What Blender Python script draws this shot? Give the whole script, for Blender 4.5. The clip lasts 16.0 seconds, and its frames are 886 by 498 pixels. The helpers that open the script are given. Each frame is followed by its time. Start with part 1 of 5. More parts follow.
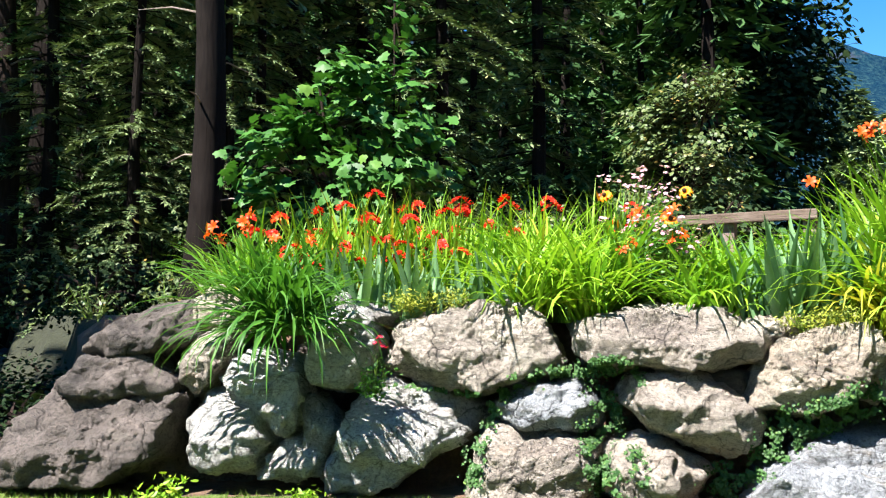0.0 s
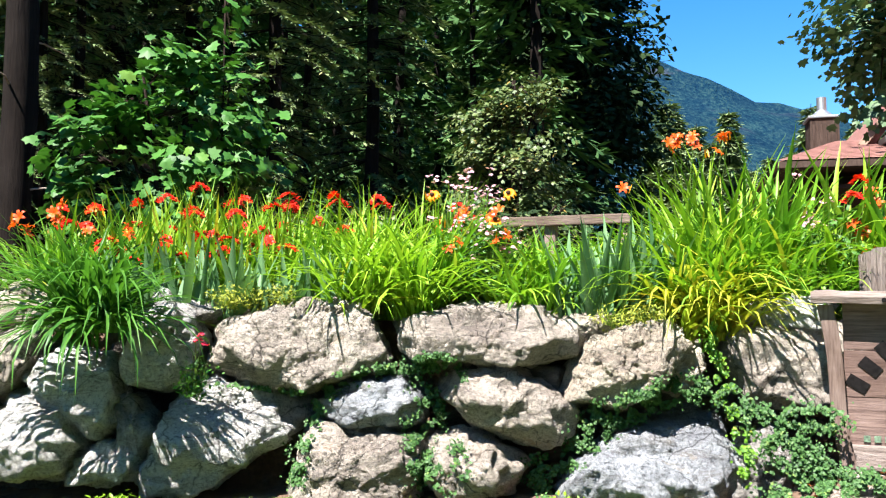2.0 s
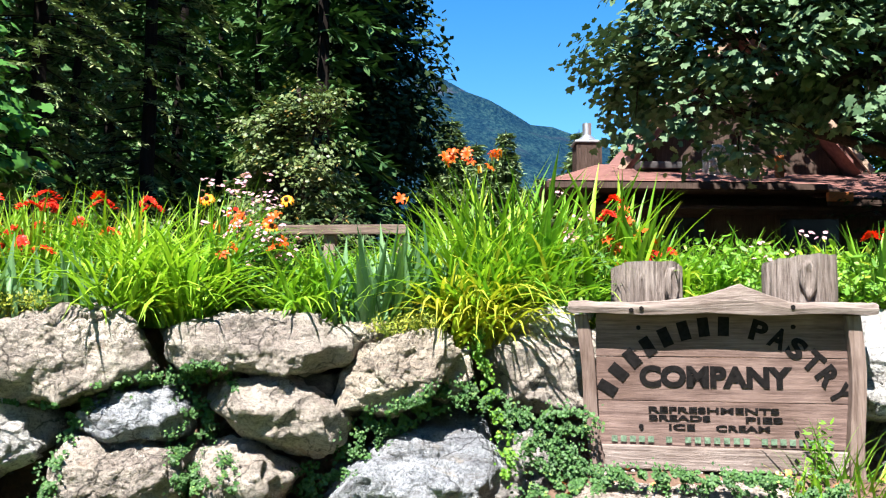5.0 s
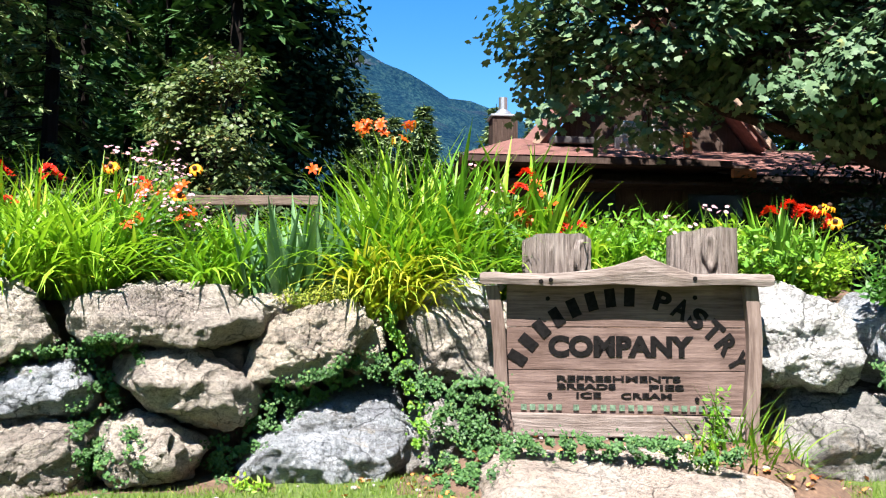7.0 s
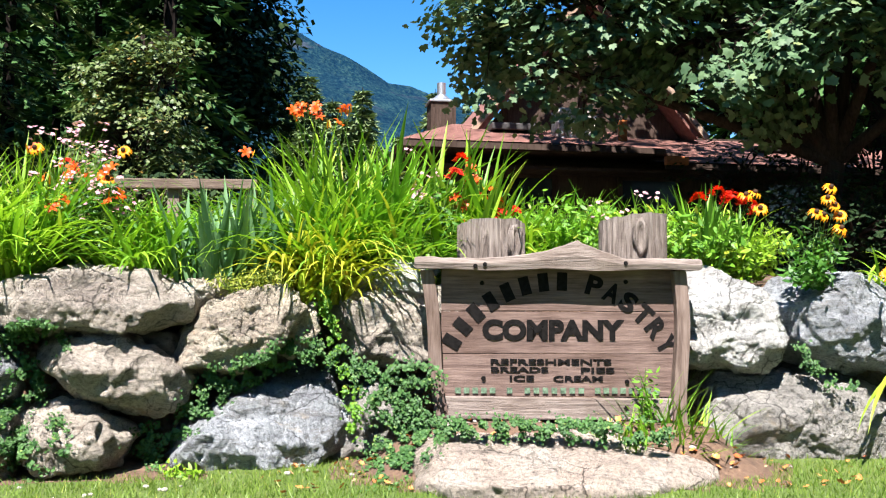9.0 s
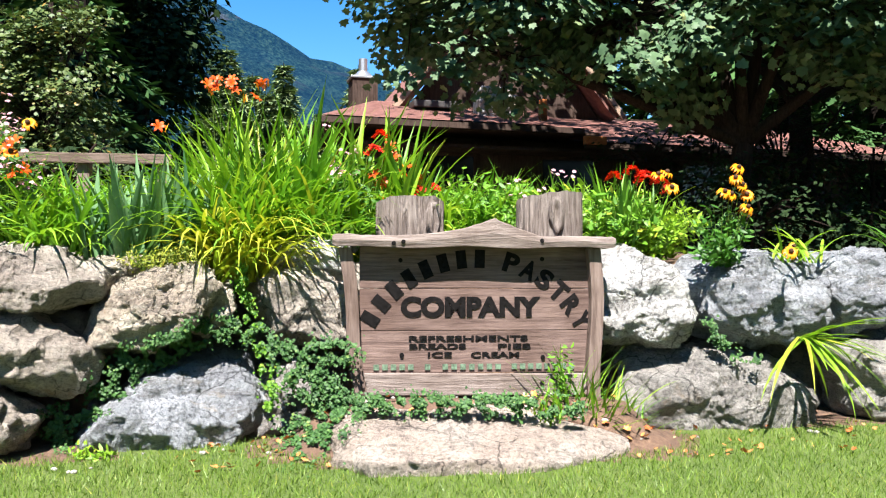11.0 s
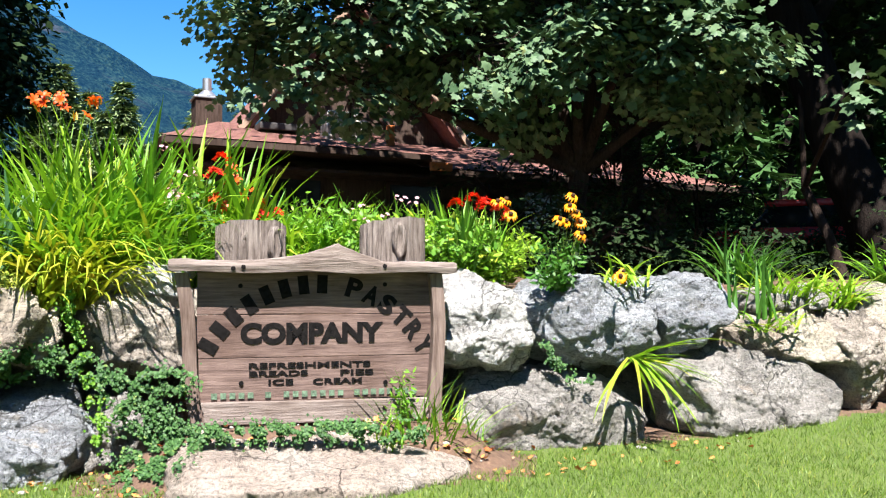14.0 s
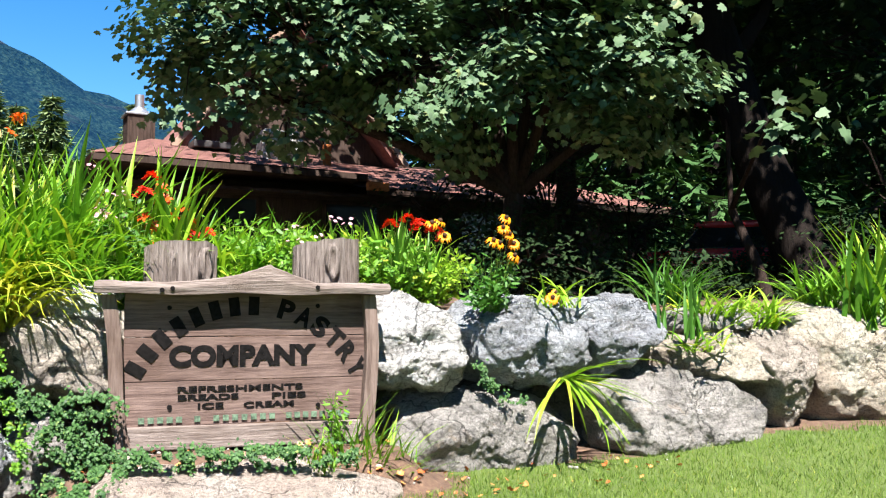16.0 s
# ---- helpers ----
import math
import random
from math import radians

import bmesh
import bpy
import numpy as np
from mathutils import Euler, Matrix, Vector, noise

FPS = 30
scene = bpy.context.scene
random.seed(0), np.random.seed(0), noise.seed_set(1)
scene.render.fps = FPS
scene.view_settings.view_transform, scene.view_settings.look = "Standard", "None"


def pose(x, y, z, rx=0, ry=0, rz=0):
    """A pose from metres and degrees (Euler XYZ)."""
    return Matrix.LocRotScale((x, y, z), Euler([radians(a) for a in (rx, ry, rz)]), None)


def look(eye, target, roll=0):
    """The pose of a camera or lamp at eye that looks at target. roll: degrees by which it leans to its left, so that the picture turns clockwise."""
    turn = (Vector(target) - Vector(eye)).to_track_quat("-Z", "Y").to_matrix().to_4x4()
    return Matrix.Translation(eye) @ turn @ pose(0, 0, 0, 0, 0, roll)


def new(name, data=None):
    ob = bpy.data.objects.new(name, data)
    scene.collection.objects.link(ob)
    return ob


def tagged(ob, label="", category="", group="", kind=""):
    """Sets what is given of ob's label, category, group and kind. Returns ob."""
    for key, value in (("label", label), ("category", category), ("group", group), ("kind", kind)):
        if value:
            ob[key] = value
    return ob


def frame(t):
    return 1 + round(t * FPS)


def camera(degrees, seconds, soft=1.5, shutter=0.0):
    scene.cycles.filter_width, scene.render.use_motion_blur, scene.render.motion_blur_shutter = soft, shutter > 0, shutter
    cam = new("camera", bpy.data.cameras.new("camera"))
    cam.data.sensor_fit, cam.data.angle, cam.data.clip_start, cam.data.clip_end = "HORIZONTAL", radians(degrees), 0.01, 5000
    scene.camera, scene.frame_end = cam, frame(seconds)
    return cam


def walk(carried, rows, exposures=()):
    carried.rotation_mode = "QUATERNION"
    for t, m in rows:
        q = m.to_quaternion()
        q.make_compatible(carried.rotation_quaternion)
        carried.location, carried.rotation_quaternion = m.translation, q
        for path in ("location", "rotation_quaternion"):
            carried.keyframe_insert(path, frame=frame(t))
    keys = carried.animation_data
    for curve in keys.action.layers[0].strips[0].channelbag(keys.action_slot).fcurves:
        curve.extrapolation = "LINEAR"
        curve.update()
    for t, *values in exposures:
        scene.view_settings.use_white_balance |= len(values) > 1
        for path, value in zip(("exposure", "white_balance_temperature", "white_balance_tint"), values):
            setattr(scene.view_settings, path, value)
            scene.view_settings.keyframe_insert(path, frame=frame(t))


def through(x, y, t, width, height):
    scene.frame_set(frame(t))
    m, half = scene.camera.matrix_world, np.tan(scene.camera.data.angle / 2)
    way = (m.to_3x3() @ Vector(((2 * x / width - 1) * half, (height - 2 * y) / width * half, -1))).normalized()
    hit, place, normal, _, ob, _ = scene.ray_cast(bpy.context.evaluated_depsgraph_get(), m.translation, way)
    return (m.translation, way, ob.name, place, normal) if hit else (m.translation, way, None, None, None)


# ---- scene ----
cam = camera(53.5, 16.0, 1.2)
PATH = [
    (0, (0.0, 0.0, 1.2), (-0.001, 1.994, 1.36), 0.2),
    (0.5, (0.008, -0.002, 1.198), (0.094, 1.989, 1.367), 0.1),
    (1, (0.016, -0.005, 1.196), (0.215, 1.978, 1.37), 0.3),
    (1.5, (0.024, -0.007, 1.193), (0.315, 1.964, 1.369), 0.3),
    (2, (0.032, -0.01, 1.191), (0.408, 1.948, 1.35), 0.3),
    (2.5, (0.04, -0.012, 1.188), (0.485, 1.931, 1.344), 0.3),
    (3, (0.047, -0.015, 1.185), (0.603, 1.899, 1.347), 0.4),
    (3.5, (0.055, -0.018, 1.182), (0.693, 1.87, 1.355), 0.4),
    (4, (0.062, -0.021, 1.18), (0.785, 1.835, 1.363), 0.4),
    (6.5, (0.097, -0.038, 1.167), (1.057, 1.71, 1.321), 0.3),
    (7, (0.104, -0.041, 1.164), (1.112, 1.681, 1.29), 0.3),
    (7.5, (0.11, -0.045, 1.162), (1.156, 1.655, 1.275), 0.3),
    (8, (0.116, -0.05, 1.16), (1.194, 1.631, 1.266), 0.3),
    (8.5, (0.122, -0.054, 1.158), (1.22, 1.614, 1.26), 0.2),
    (9, (0.127, -0.058, 1.157), (1.253, 1.592, 1.251), 0.2),
    (11.5, (0.152, -0.084, 1.154), (1.459, 1.429, 1.194), 0.1),
    (12, (0.156, -0.09, 1.154), (1.505, 1.386, 1.203), 0.0),
    (12.5, (0.159, -0.096, 1.155), (1.548, 1.343, 1.207), 0.0),
    (13, (0.163, -0.102, 1.157), (1.599, 1.289, 1.221), -0.0),
    (13.5, (0.166, -0.108, 1.159), (1.64, 1.241, 1.244), 0.0),
    (14, (0.169, -0.115, 1.161), (1.68, 1.192, 1.26), -0.1),
    (14.5, (0.172, -0.122, 1.164), (1.71, 1.15, 1.288), -0.2),
    (15, (0.174, -0.129, 1.167), (1.725, 1.125, 1.316), -0.2),
    (15.5, (0.176, -0.137, 1.171), (1.746, 1.091, 1.331), -0.2),
    (16, (0.177, -0.145, 1.176), (1.775, 1.051, 1.318), -0.2),
]
walk(cam, [(t, look(eye, target, roll)) for t, eye, target, roll in PATH],
     [(0, 2.06), (3, 2.06), (7, 1.93), (9, 1.85), (13, 1.85), (16, 1.82)])


# ---- light ----
SUN_FROM = Vector((-0.62, -0.64, 1.42)).normalized()
world = bpy.data.worlds.new("world")
scene.world = world
world.use_nodes = True
wn = world.node_tree
sky = wn.nodes.new("ShaderNodeTexSky")
sky.sky_type, sky.sun_disc = "NISHITA", False
sky.sun_elevation = math.asin(SUN_FROM.z)
sky.sun_rotation = math.atan2(SUN_FROM.x, SUN_FROM.y)
sky.air_density, sky.dust_density, sky.ozone_density, sky.altitude = 1.0, 0.0, 2.0, 600
deep = wn.nodes.new("ShaderNodeHueSaturation")
deep.inputs["Saturation"].default_value = 1.4
wn.links.new(sky.outputs[0], deep.inputs["Color"])
wn.links.new(deep.outputs[0], wn.nodes["Background"].inputs[0])
wn.nodes["Background"].inputs[1].default_value = 0.066
sun = new("sun", bpy.data.lights.new("sun", "SUN"))
sun.data.energy, sun.data.angle, sun.data.color = 5.0, radians(0.55), (1.0, 0.96, 0.91)
sun.matrix_world = look(SUN_FROM * 60, (0, 0, 0))


# ---- materials ----
def material(name, build):
    m = bpy.data.materials.new(name)
    m.use_nodes = True
    nt = m.node_tree
    build(nt, nt.nodes["Principled BSDF"])
    return m


def tex(nt, scale, detail=6, rough=0.6, coord="Object", stretch=(1, 1, 1), distort=0.0, shift=True):
    """A noise in object or world space; the copies of one thing get different cuts of it."""
    c = nt.nodes.new("ShaderNodeTexCoord")
    mp = nt.nodes.new("ShaderNodeMapping")
    mp.inputs["Scale"].default_value = stretch
    nt.links.new(c.outputs[coord], mp.inputs["Vector"])
    if shift:
        info = nt.nodes.new("ShaderNodeObjectInfo")
        comb = nt.nodes.new("ShaderNodeVectorMath")
        comb.operation = "SCALE"
        comb.inputs[0].default_value = (37.0, 19.0, 53.0)
        nt.links.new(info.outputs["Random"], comb.inputs["Scale"])
        nt.links.new(comb.outputs[0], mp.inputs["Location"])
    n = nt.nodes.new("ShaderNodeTexNoise")
    n.inputs["Scale"].default_value, n.inputs["Detail"].default_value = scale, detail
    n.inputs["Roughness"].default_value, n.inputs["Distortion"].default_value = rough, distort
    nt.links.new(mp.outputs[0], n.inputs["Vector"])
    return n.outputs["Fac"]


def ramp(nt, fac, *stops):
    r = nt.nodes.new("ShaderNodeValToRGB")
    el = r.color_ramp.elements
    while len(el) < len(stops):
        el.new(0.5)
    for e, (at, col) in zip(el, stops):
        e.position, e.color = at, (*col, 1)
    nt.links.new(fac, r.inputs[0])
    return r.outputs[0]


def blend(nt, fac, a, b, mode="MIX"):
    m = nt.nodes.new("ShaderNodeMix")
    m.data_type, m.blend_type = "RGBA", mode
    for socket, v in ((m.inputs[0], fac), (m.inputs[6], a), (m.inputs[7], b)):
        if isinstance(v, (int, float)):
            socket.default_value = v
        elif isinstance(v, tuple):
            socket.default_value = (*v, 1)
        else:
            nt.links.new(v, socket)
    return m.outputs[2]


def bump(nt, bsdf, fac, strength, dist, under=None):
    b = nt.nodes.new("ShaderNodeBump")
    b.inputs["Strength"].default_value, b.inputs["Distance"].default_value = strength, dist
    nt.links.new(fac, b.inputs["Height"])
    if under:
        nt.links.new(under, b.inputs["Normal"])
    if bsdf:
        nt.links.new(b.outputs[0], bsdf.inputs["Normal"])
    return b.outputs[0]


def rock_material(name, light, mid, dark, stain):
    def build(nt, p):
        big = ramp(nt, tex(nt, 2.4, 8, 0.62, distort=0.6), (0.3, dark), (0.5, mid), (0.68, light))
        grain = ramp(nt, tex(nt, 42, 4, 0.75), (0.32, (0.36, 0.36, 0.37)), (0.5, (0.94, 0.94, 0.94)), (0.72, (1.2, 1.18, 1.15)))
        col = blend(nt, 1.0, big, grain, "MULTIPLY")
        patch = ramp(nt, tex(nt, 4.5, 7, 0.7, distort=1.2), (0.60, (0, 0, 0)), (0.70, (0.8, 0.8, 0.8)))
        col = blend(nt, patch, col, stain)
        streak = ramp(nt, tex(nt, 3.0, 6, 0.7, stretch=(0.7, 1, 4), distort=0.9), (0.53, (0, 0, 0)), (0.57, (0.55, 0.55, 0.55)), (0.61, (0, 0, 0)))
        col = blend(nt, streak, col, (0.15, 0.135, 0.12))
        vein = ramp(nt, tex(nt, 1.7, 5, 0.6, stretch=(1, 1, 2.2), distort=1.6), (0.485, (0, 0, 0)), (0.5, (0.3, 0.3, 0.3)), (0.515, (0, 0, 0)))
        col = blend(nt, vein, col, tuple(min(0.8, 1.35 * k) for k in light))
        # fine dark cracks between broken faces
        where = nt.nodes.new("ShaderNodeTexCoord")
        wander = nt.nodes.new("ShaderNodeTexNoise")
        wander.inputs["Scale"].default_value, wander.inputs["Detail"].default_value = 4.0, 6
        nt.links.new(where.outputs["Object"], wander.inputs["Vector"])
        bent = blend(nt, 0.35, where.outputs["Object"], wander.outputs["Color"], "ADD")
        cell = nt.nodes.new("ShaderNodeTexVoronoi")
        cell.feature = "DISTANCE_TO_EDGE"
        cell.inputs["Scale"].default_value = 2.6
        nt.links.new(bent, cell.inputs["Vector"])
        crack = ramp(nt, cell.outputs["Distance"], (0.0, (0, 0, 0)), (0.022, (1, 1, 1)))
        broken = ramp(nt, tex(nt, 2.2, 3, 0.5), (0.46, (1, 1, 1)), (0.56, (0, 0, 0)))
        crack = blend(nt, broken, crack, (1.0, 1.0, 1.0))
        col = blend(nt, 0.75, col, crack, "MULTIPLY")
        nt.links.new(col, p.inputs["Base Color"])
        p.inputs["Roughness"].default_value = 0.85
        p.inputs["Specular IOR Level"].default_value = 0.25
        one = bump(nt, None, tex(nt, 9, 12, 0.78, distort=0.5), 1.0, 0.13)
        two = bump(nt, None, crack, 0.8, 0.02, one)
        bump(nt, p, tex(nt, 55, 6, 0.75), 1.0, 0.024, two)
    return material(name, build)


ROCK = {
    "pale": rock_material("rock_pale", (0.634, 0.595, 0.492), (0.531, 0.452, 0.363), (0.348, 0.284, 0.234), (0.335, 0.207, 0.129)),
    "white": rock_material("rock_white", (0.691, 0.691, 0.691), (0.584, 0.568, 0.545), (0.389, 0.374, 0.367), (0.420, 0.360, 0.299)),
    "tan": rock_material("rock_tan", (0.632, 0.556, 0.478), (0.464, 0.401, 0.345), (0.268, 0.225, 0.197), (0.351, 0.239, 0.168)),
    "gray": rock_material("rock_gray", (0.478, 0.448, 0.422), (0.351, 0.330, 0.308), (0.197, 0.184, 0.175), (0.366, 0.295, 0.232)),
    "dark": rock_material("rock_dark", (0.253, 0.209, 0.190), (0.164, 0.139, 0.127), (0.070, 0.061, 0.059), (0.278, 0.240, 0.209)),
    "blue": rock_material("rock_blue", (0.522, 0.538, 0.581), (0.367, 0.385, 0.415), (0.213, 0.219, 0.243), (0.356, 0.309, 0.260)),
    "slab": rock_material("rock_slab", (0.544, 0.475, 0.418), (0.475, 0.389, 0.331), (0.383, 0.301, 0.255), (0.533, 0.510, 0.487)),
}


def leaf_material(name, a, b, c=None, through=0.35, rough=0.45, spec=0.3):
    """Leaf green that differs from leaf to leaf, lets some light through, and has a slight sheen."""
    def build(nt, p):
        g = nt.nodes.new("ShaderNodeNewGeometry")
        stops = [(0.0, a), (0.6, b)] + ([(0.93, b), (1.0, c)] if c else [(1.0, b)])
        info = nt.nodes.new("ShaderNodeObjectInfo")
        both = nt.nodes.new("ShaderNodeMath")
        both.operation = "ADD"
        nt.links.new(g.outputs["Random Per Island"], both.inputs[0])
        nt.links.new(info.outputs["Random"], both.inputs[1])
        part = nt.nodes.new("ShaderNodeMath")
        part.operation = "FRACT"
        nt.links.new(both.outputs[0], part.inputs[0])
        col = ramp(nt, part.outputs[0], *stops)
        col = blend(nt, 0.6, col, ramp(nt, tex(nt, 9, 3, coord="Object"), (0.3, (0.6, 0.65, 0.6)), (0.7, (1.15, 1.1, 1.0))), "MULTIPLY")
        nt.links.new(col, p.inputs["Base Color"])
        p.inputs["Roughness"].default_value = rough
        p.inputs["Specular IOR Level"].default_value = spec
        t = nt.nodes.new("ShaderNodeBsdfTranslucent")
        nt.links.new(blend(nt, 1.0, col, (1.0, 1.1, 0.55), "MULTIPLY"), t.inputs[0])
        mix = nt.nodes.new("ShaderNodeMixShader")
        mix.inputs[0].default_value = through
        nt.links.new(p.outputs[0], mix.inputs[1])
        nt.links.new(t.outputs[0], mix.inputs[2])
        nt.links.new(mix.outputs[0], nt.nodes["Material Output"].inputs[0])
    return material(name, build)


LEAF_LIME = leaf_material("leaf_lime", (0.14, 0.30, 0.02), (0.27, 0.44, 0.035), (0.45, 0.42, 0.05))
LEAF_GREEN = leaf_material("leaf_green", (0.07, 0.20, 0.02), (0.16, 0.34, 0.03), (0.34, 0.36, 0.05))
LEAF_DEEP = leaf_material("leaf_deep", (0.035, 0.12, 0.02), (0.08, 0.21, 0.03))
LEAF_BLUE = leaf_material("leaf_blue", (0.07, 0.17, 0.07), (0.15, 0.28, 0.13))
LEAF_YELLOW = leaf_material("leaf_yellow", (0.24, 0.36, 0.03), (0.48, 0.47, 0.05), (0.55, 0.30, 0.06))
LEAF_IVY = leaf_material("leaf_ivy", (0.025, 0.075, 0.022), (0.07, 0.16, 0.045), (0.20, 0.29, 0.08), 0.2, 0.5, 0.25)
LEAF_SEDUM = leaf_material("leaf_sedum", (0.20, 0.27, 0.04), (0.36, 0.38, 0.06))
LEAF_MAPLE = leaf_material("leaf_maple", (0.04, 0.085, 0.04), (0.10, 0.165, 0.085), (0.19, 0.22, 0.09), 0.06, 0.55, 0.22)
LEAF_SAPLING = leaf_material("leaf_sapling", (0.025, 0.095, 0.018), (0.06, 0.175, 0.03), (0.14, 0.26, 0.05), 0.22, 0.5, 0.22)
LEAF_GOLD = leaf_material("leaf_gold", (0.06, 0.105, 0.035), (0.115, 0.155, 0.05), (0.27, 0.17, 0.04), 0.15)
# leaf green with shade put into its colour, for dim crowns and shrubs
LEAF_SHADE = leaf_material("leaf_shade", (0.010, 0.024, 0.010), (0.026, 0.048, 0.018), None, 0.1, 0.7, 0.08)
NEEDLE = leaf_material("needle", (0.024, 0.06, 0.02), (0.055, 0.12, 0.04), (0.09, 0.12, 0.04), 0.08, 0.7, 0.08)
NEEDLE_LIGHT = leaf_material("needle_light", (0.09, 0.14, 0.06), (0.19, 0.25, 0.115), (0.24, 0.24, 0.11), 0.1, 0.7, 0.1)
GRASS = leaf_material("grass_blade", (0.09, 0.17, 0.025), (0.18, 0.27, 0.05), (0.40, 0.40, 0.10))


def plain(name, col, rough=0.6, spec=0.3, metal=0.0, vary=0.25, scale=14, through=0.0):
    def build(nt, p):
        lo, hi = tuple(c * (1 - vary) for c in col), tuple(min(1, c * (1 + vary)) for c in col)
        nt.links.new(ramp(nt, tex(nt, scale, 5), (0.35, lo), (0.65, hi)), p.inputs["Base Color"])
        p.inputs["Roughness"].default_value, p.inputs["Metallic"].default_value = rough, metal
        p.inputs["Specular IOR Level"].default_value = spec
        bump(nt, p, tex(nt, scale * 4, 4), 0.3, 0.004)
    return material(name, build)


PETAL_ORANGE = leaf_material("petal_orange", (0.72, 0.065, 0.005), (0.80, 0.11, 0.01), None, 0.3)
PETAL_RED = leaf_material("petal_red", (0.62, 0.012, 0.005), (0.74, 0.03, 0.008), None, 0.3)
PETAL_GOLD = leaf_material("petal_gold", (0.80, 0.24, 0.008), (0.85, 0.33, 0.012), None, 0.25)
PETAL_PINK = leaf_material("petal_pink", (0.55, 0.22, 0.34), (0.70, 0.42, 0.50), None, 0.3)
PETAL_CRIMSON = leaf_material("petal_crimson", (0.65, 0.01, 0.06), (0.8, 0.03, 0.08), None, 0.3)
CONE_DARK = plain("flower_cone", (0.05, 0.025, 0.012), 0.9)
STEM = leaf_material("stem", (0.10, 0.20, 0.03), (0.18, 0.28, 0.05), None, 0.1)


def wood_material(name, light, dark, along=2, scale=9, crack=0.6):
    """Weathered wood; its grain runs along the given axis."""
    def build(nt, p):
        s = [7.0, 7.0, 7.0]
        s[along] = 0.45
        grain = tex(nt, scale, 9, 0.7, stretch=tuple(s), distort=0.4)
        wide = tex(nt, 2.2, 4, 0.6)
        col = ramp(nt, grain, (0.30, dark), (0.46, tuple((x + y) / 2 for x, y in zip(light, dark))), (0.66, light))
        col = blend(nt, 0.8, col, ramp(nt, wide, (0.3, (0.55, 0.48, 0.44)), (0.7, (1.18, 1.15, 1.14))), "MULTIPLY")
        stain = ramp(nt, tex(nt, 5.0, 6, 0.7, stretch=tuple(0.25 * k if k < 1 else 1.5 for k in s)), (0.55, (1, 1, 1)), (0.68, (0.5, 0.46, 0.44)))
        col = blend(nt, 0.7, col, stain, "MULTIPLY")
        nt.links.new(col, p.inputs["Base Color"])
        p.inputs["Roughness"].default_value, p.inputs["Specular IOR Level"].default_value = 0.9, 0.08
        bump(nt, p, grain, crack, 0.02)
    return material(name, build)


WOOD_PLANK = wood_material("weathered_plank", (0.215, 0.155, 0.137), (0.075, 0.05, 0.045), 0, 8, 0.4)
WOOD_FRAME = wood_material("weathered_frame", (0.33, 0.285, 0.262), (0.10, 0.076, 0.068), 0, 10, 0.6)
WOOD_POST = wood_material("weathered_post", (0.25, 0.195, 0.172), (0.10, 0.07, 0.06), 2, 9, 0.5)
WOOD_LOG = wood_material("gray_log", (0.34, 0.30, 0.275), (0.07, 0.052, 0.045), 2, 11, 1.0)
WOOD_RAIL = wood_material("rail_wood", (0.20, 0.155, 0.13), (0.11, 0.085, 0.07), 0)
WOOD_DARK = wood_material("dark_siding", (0.085, 0.06, 0.05), (0.04, 0.03, 0.025), 2)
WOOD_TRIM = wood_material("rake_trim", (0.40, 0.30, 0.23), (0.26, 0.18, 0.13), 0)
WOOD_ORANGE = wood_material("fascia_orange", (0.55, 0.20, 0.07), (0.38, 0.12, 0.04), 0)
PAINT_BLACK = plain("black_letter_paint", (0.007, 0.006, 0.006), 0.85, 0.1, vary=0.5, scale=40)
PAINT_GREEN = plain("green_letter_paint", (0.10, 0.15, 0.10), 0.8, vary=0.5, scale=40)
BARK = wood_material("bark", (0.05, 0.036, 0.03), (0.014, 0.011, 0.01), 2, 5, 1.0)
# darker copy of the bark, with the wood's shade in its colour
BARK_SHADED = wood_material("shaded_bark", (0.018, 0.014, 0.012), (0.006, 0.005, 0.005), 2, 5, 1.0)
BARK_PALE = wood_material("dead_wood", (0.42, 0.36, 0.31), (0.20, 0.16, 0.14), 2, 5, 0.7)
ROOF = plain("brown_shingle", (0.19, 0.088, 0.073), 0.95, vary=0.25, scale=9)
METAL = plain("galvanised_metal", (0.42, 0.43, 0.45), 0.45, metal=0.9, vary=0.1)
FLASHING = plain("dark_flashing", (0.06, 0.055, 0.055), 0.5, metal=0.3)
COBBLE = plain("river_cobble", (0.36, 0.34, 0.31), 0.8, vary=0.35, scale=3)
MORTAR = plain("mortar", (0.30, 0.28, 0.25), 0.9)
GLASS = plain("dark_window_glass", (0.02, 0.022, 0.025), 0.05, 0.6, vary=0.05)
RED_PAINT = plain("red_car_paint", (0.55, 0.03, 0.035), 0.25, 0.5, vary=0.05)
RUBBER = plain("rubber", (0.02, 0.02, 0.02), 0.8)


def lawn_build(nt, p):
    col = ramp(nt, tex(nt, 60, 5, 0.7, shift=False), (0.3, (0.05, 0.08, 0.013)), (0.55, (0.105, 0.16, 0.028)), (0.75, (0.17, 0.195, 0.045)))
    col = blend(nt, 0.6, col, ramp(nt, tex(nt, 0.9, 5, shift=False), (0.35, (0.75, 0.8, 0.7)), (0.7, (1.2, 1.05, 0.9))), "MULTIPLY")
    nt.links.new(col, p.inputs["Base Color"])
    p.inputs["Roughness"].default_value = 0.9
    bump(nt, p, tex(nt, 90, 4, shift=False), 0.8, 0.03)


def soil_build(nt, p):
    col = ramp(nt, tex(nt, 16, 9, 0.75, shift=False), (0.3, (0.07, 0.04, 0.028)), (0.55, (0.17, 0.10, 0.065)), (0.72, (0.29, 0.18, 0.115)))
    nt.links.new(col, p.inputs["Base Color"])
    p.inputs["Roughness"].default_value = 0.95
    bump(nt, p, tex(nt, 40, 8, 0.7, shift=False), 1.0, 0.03)


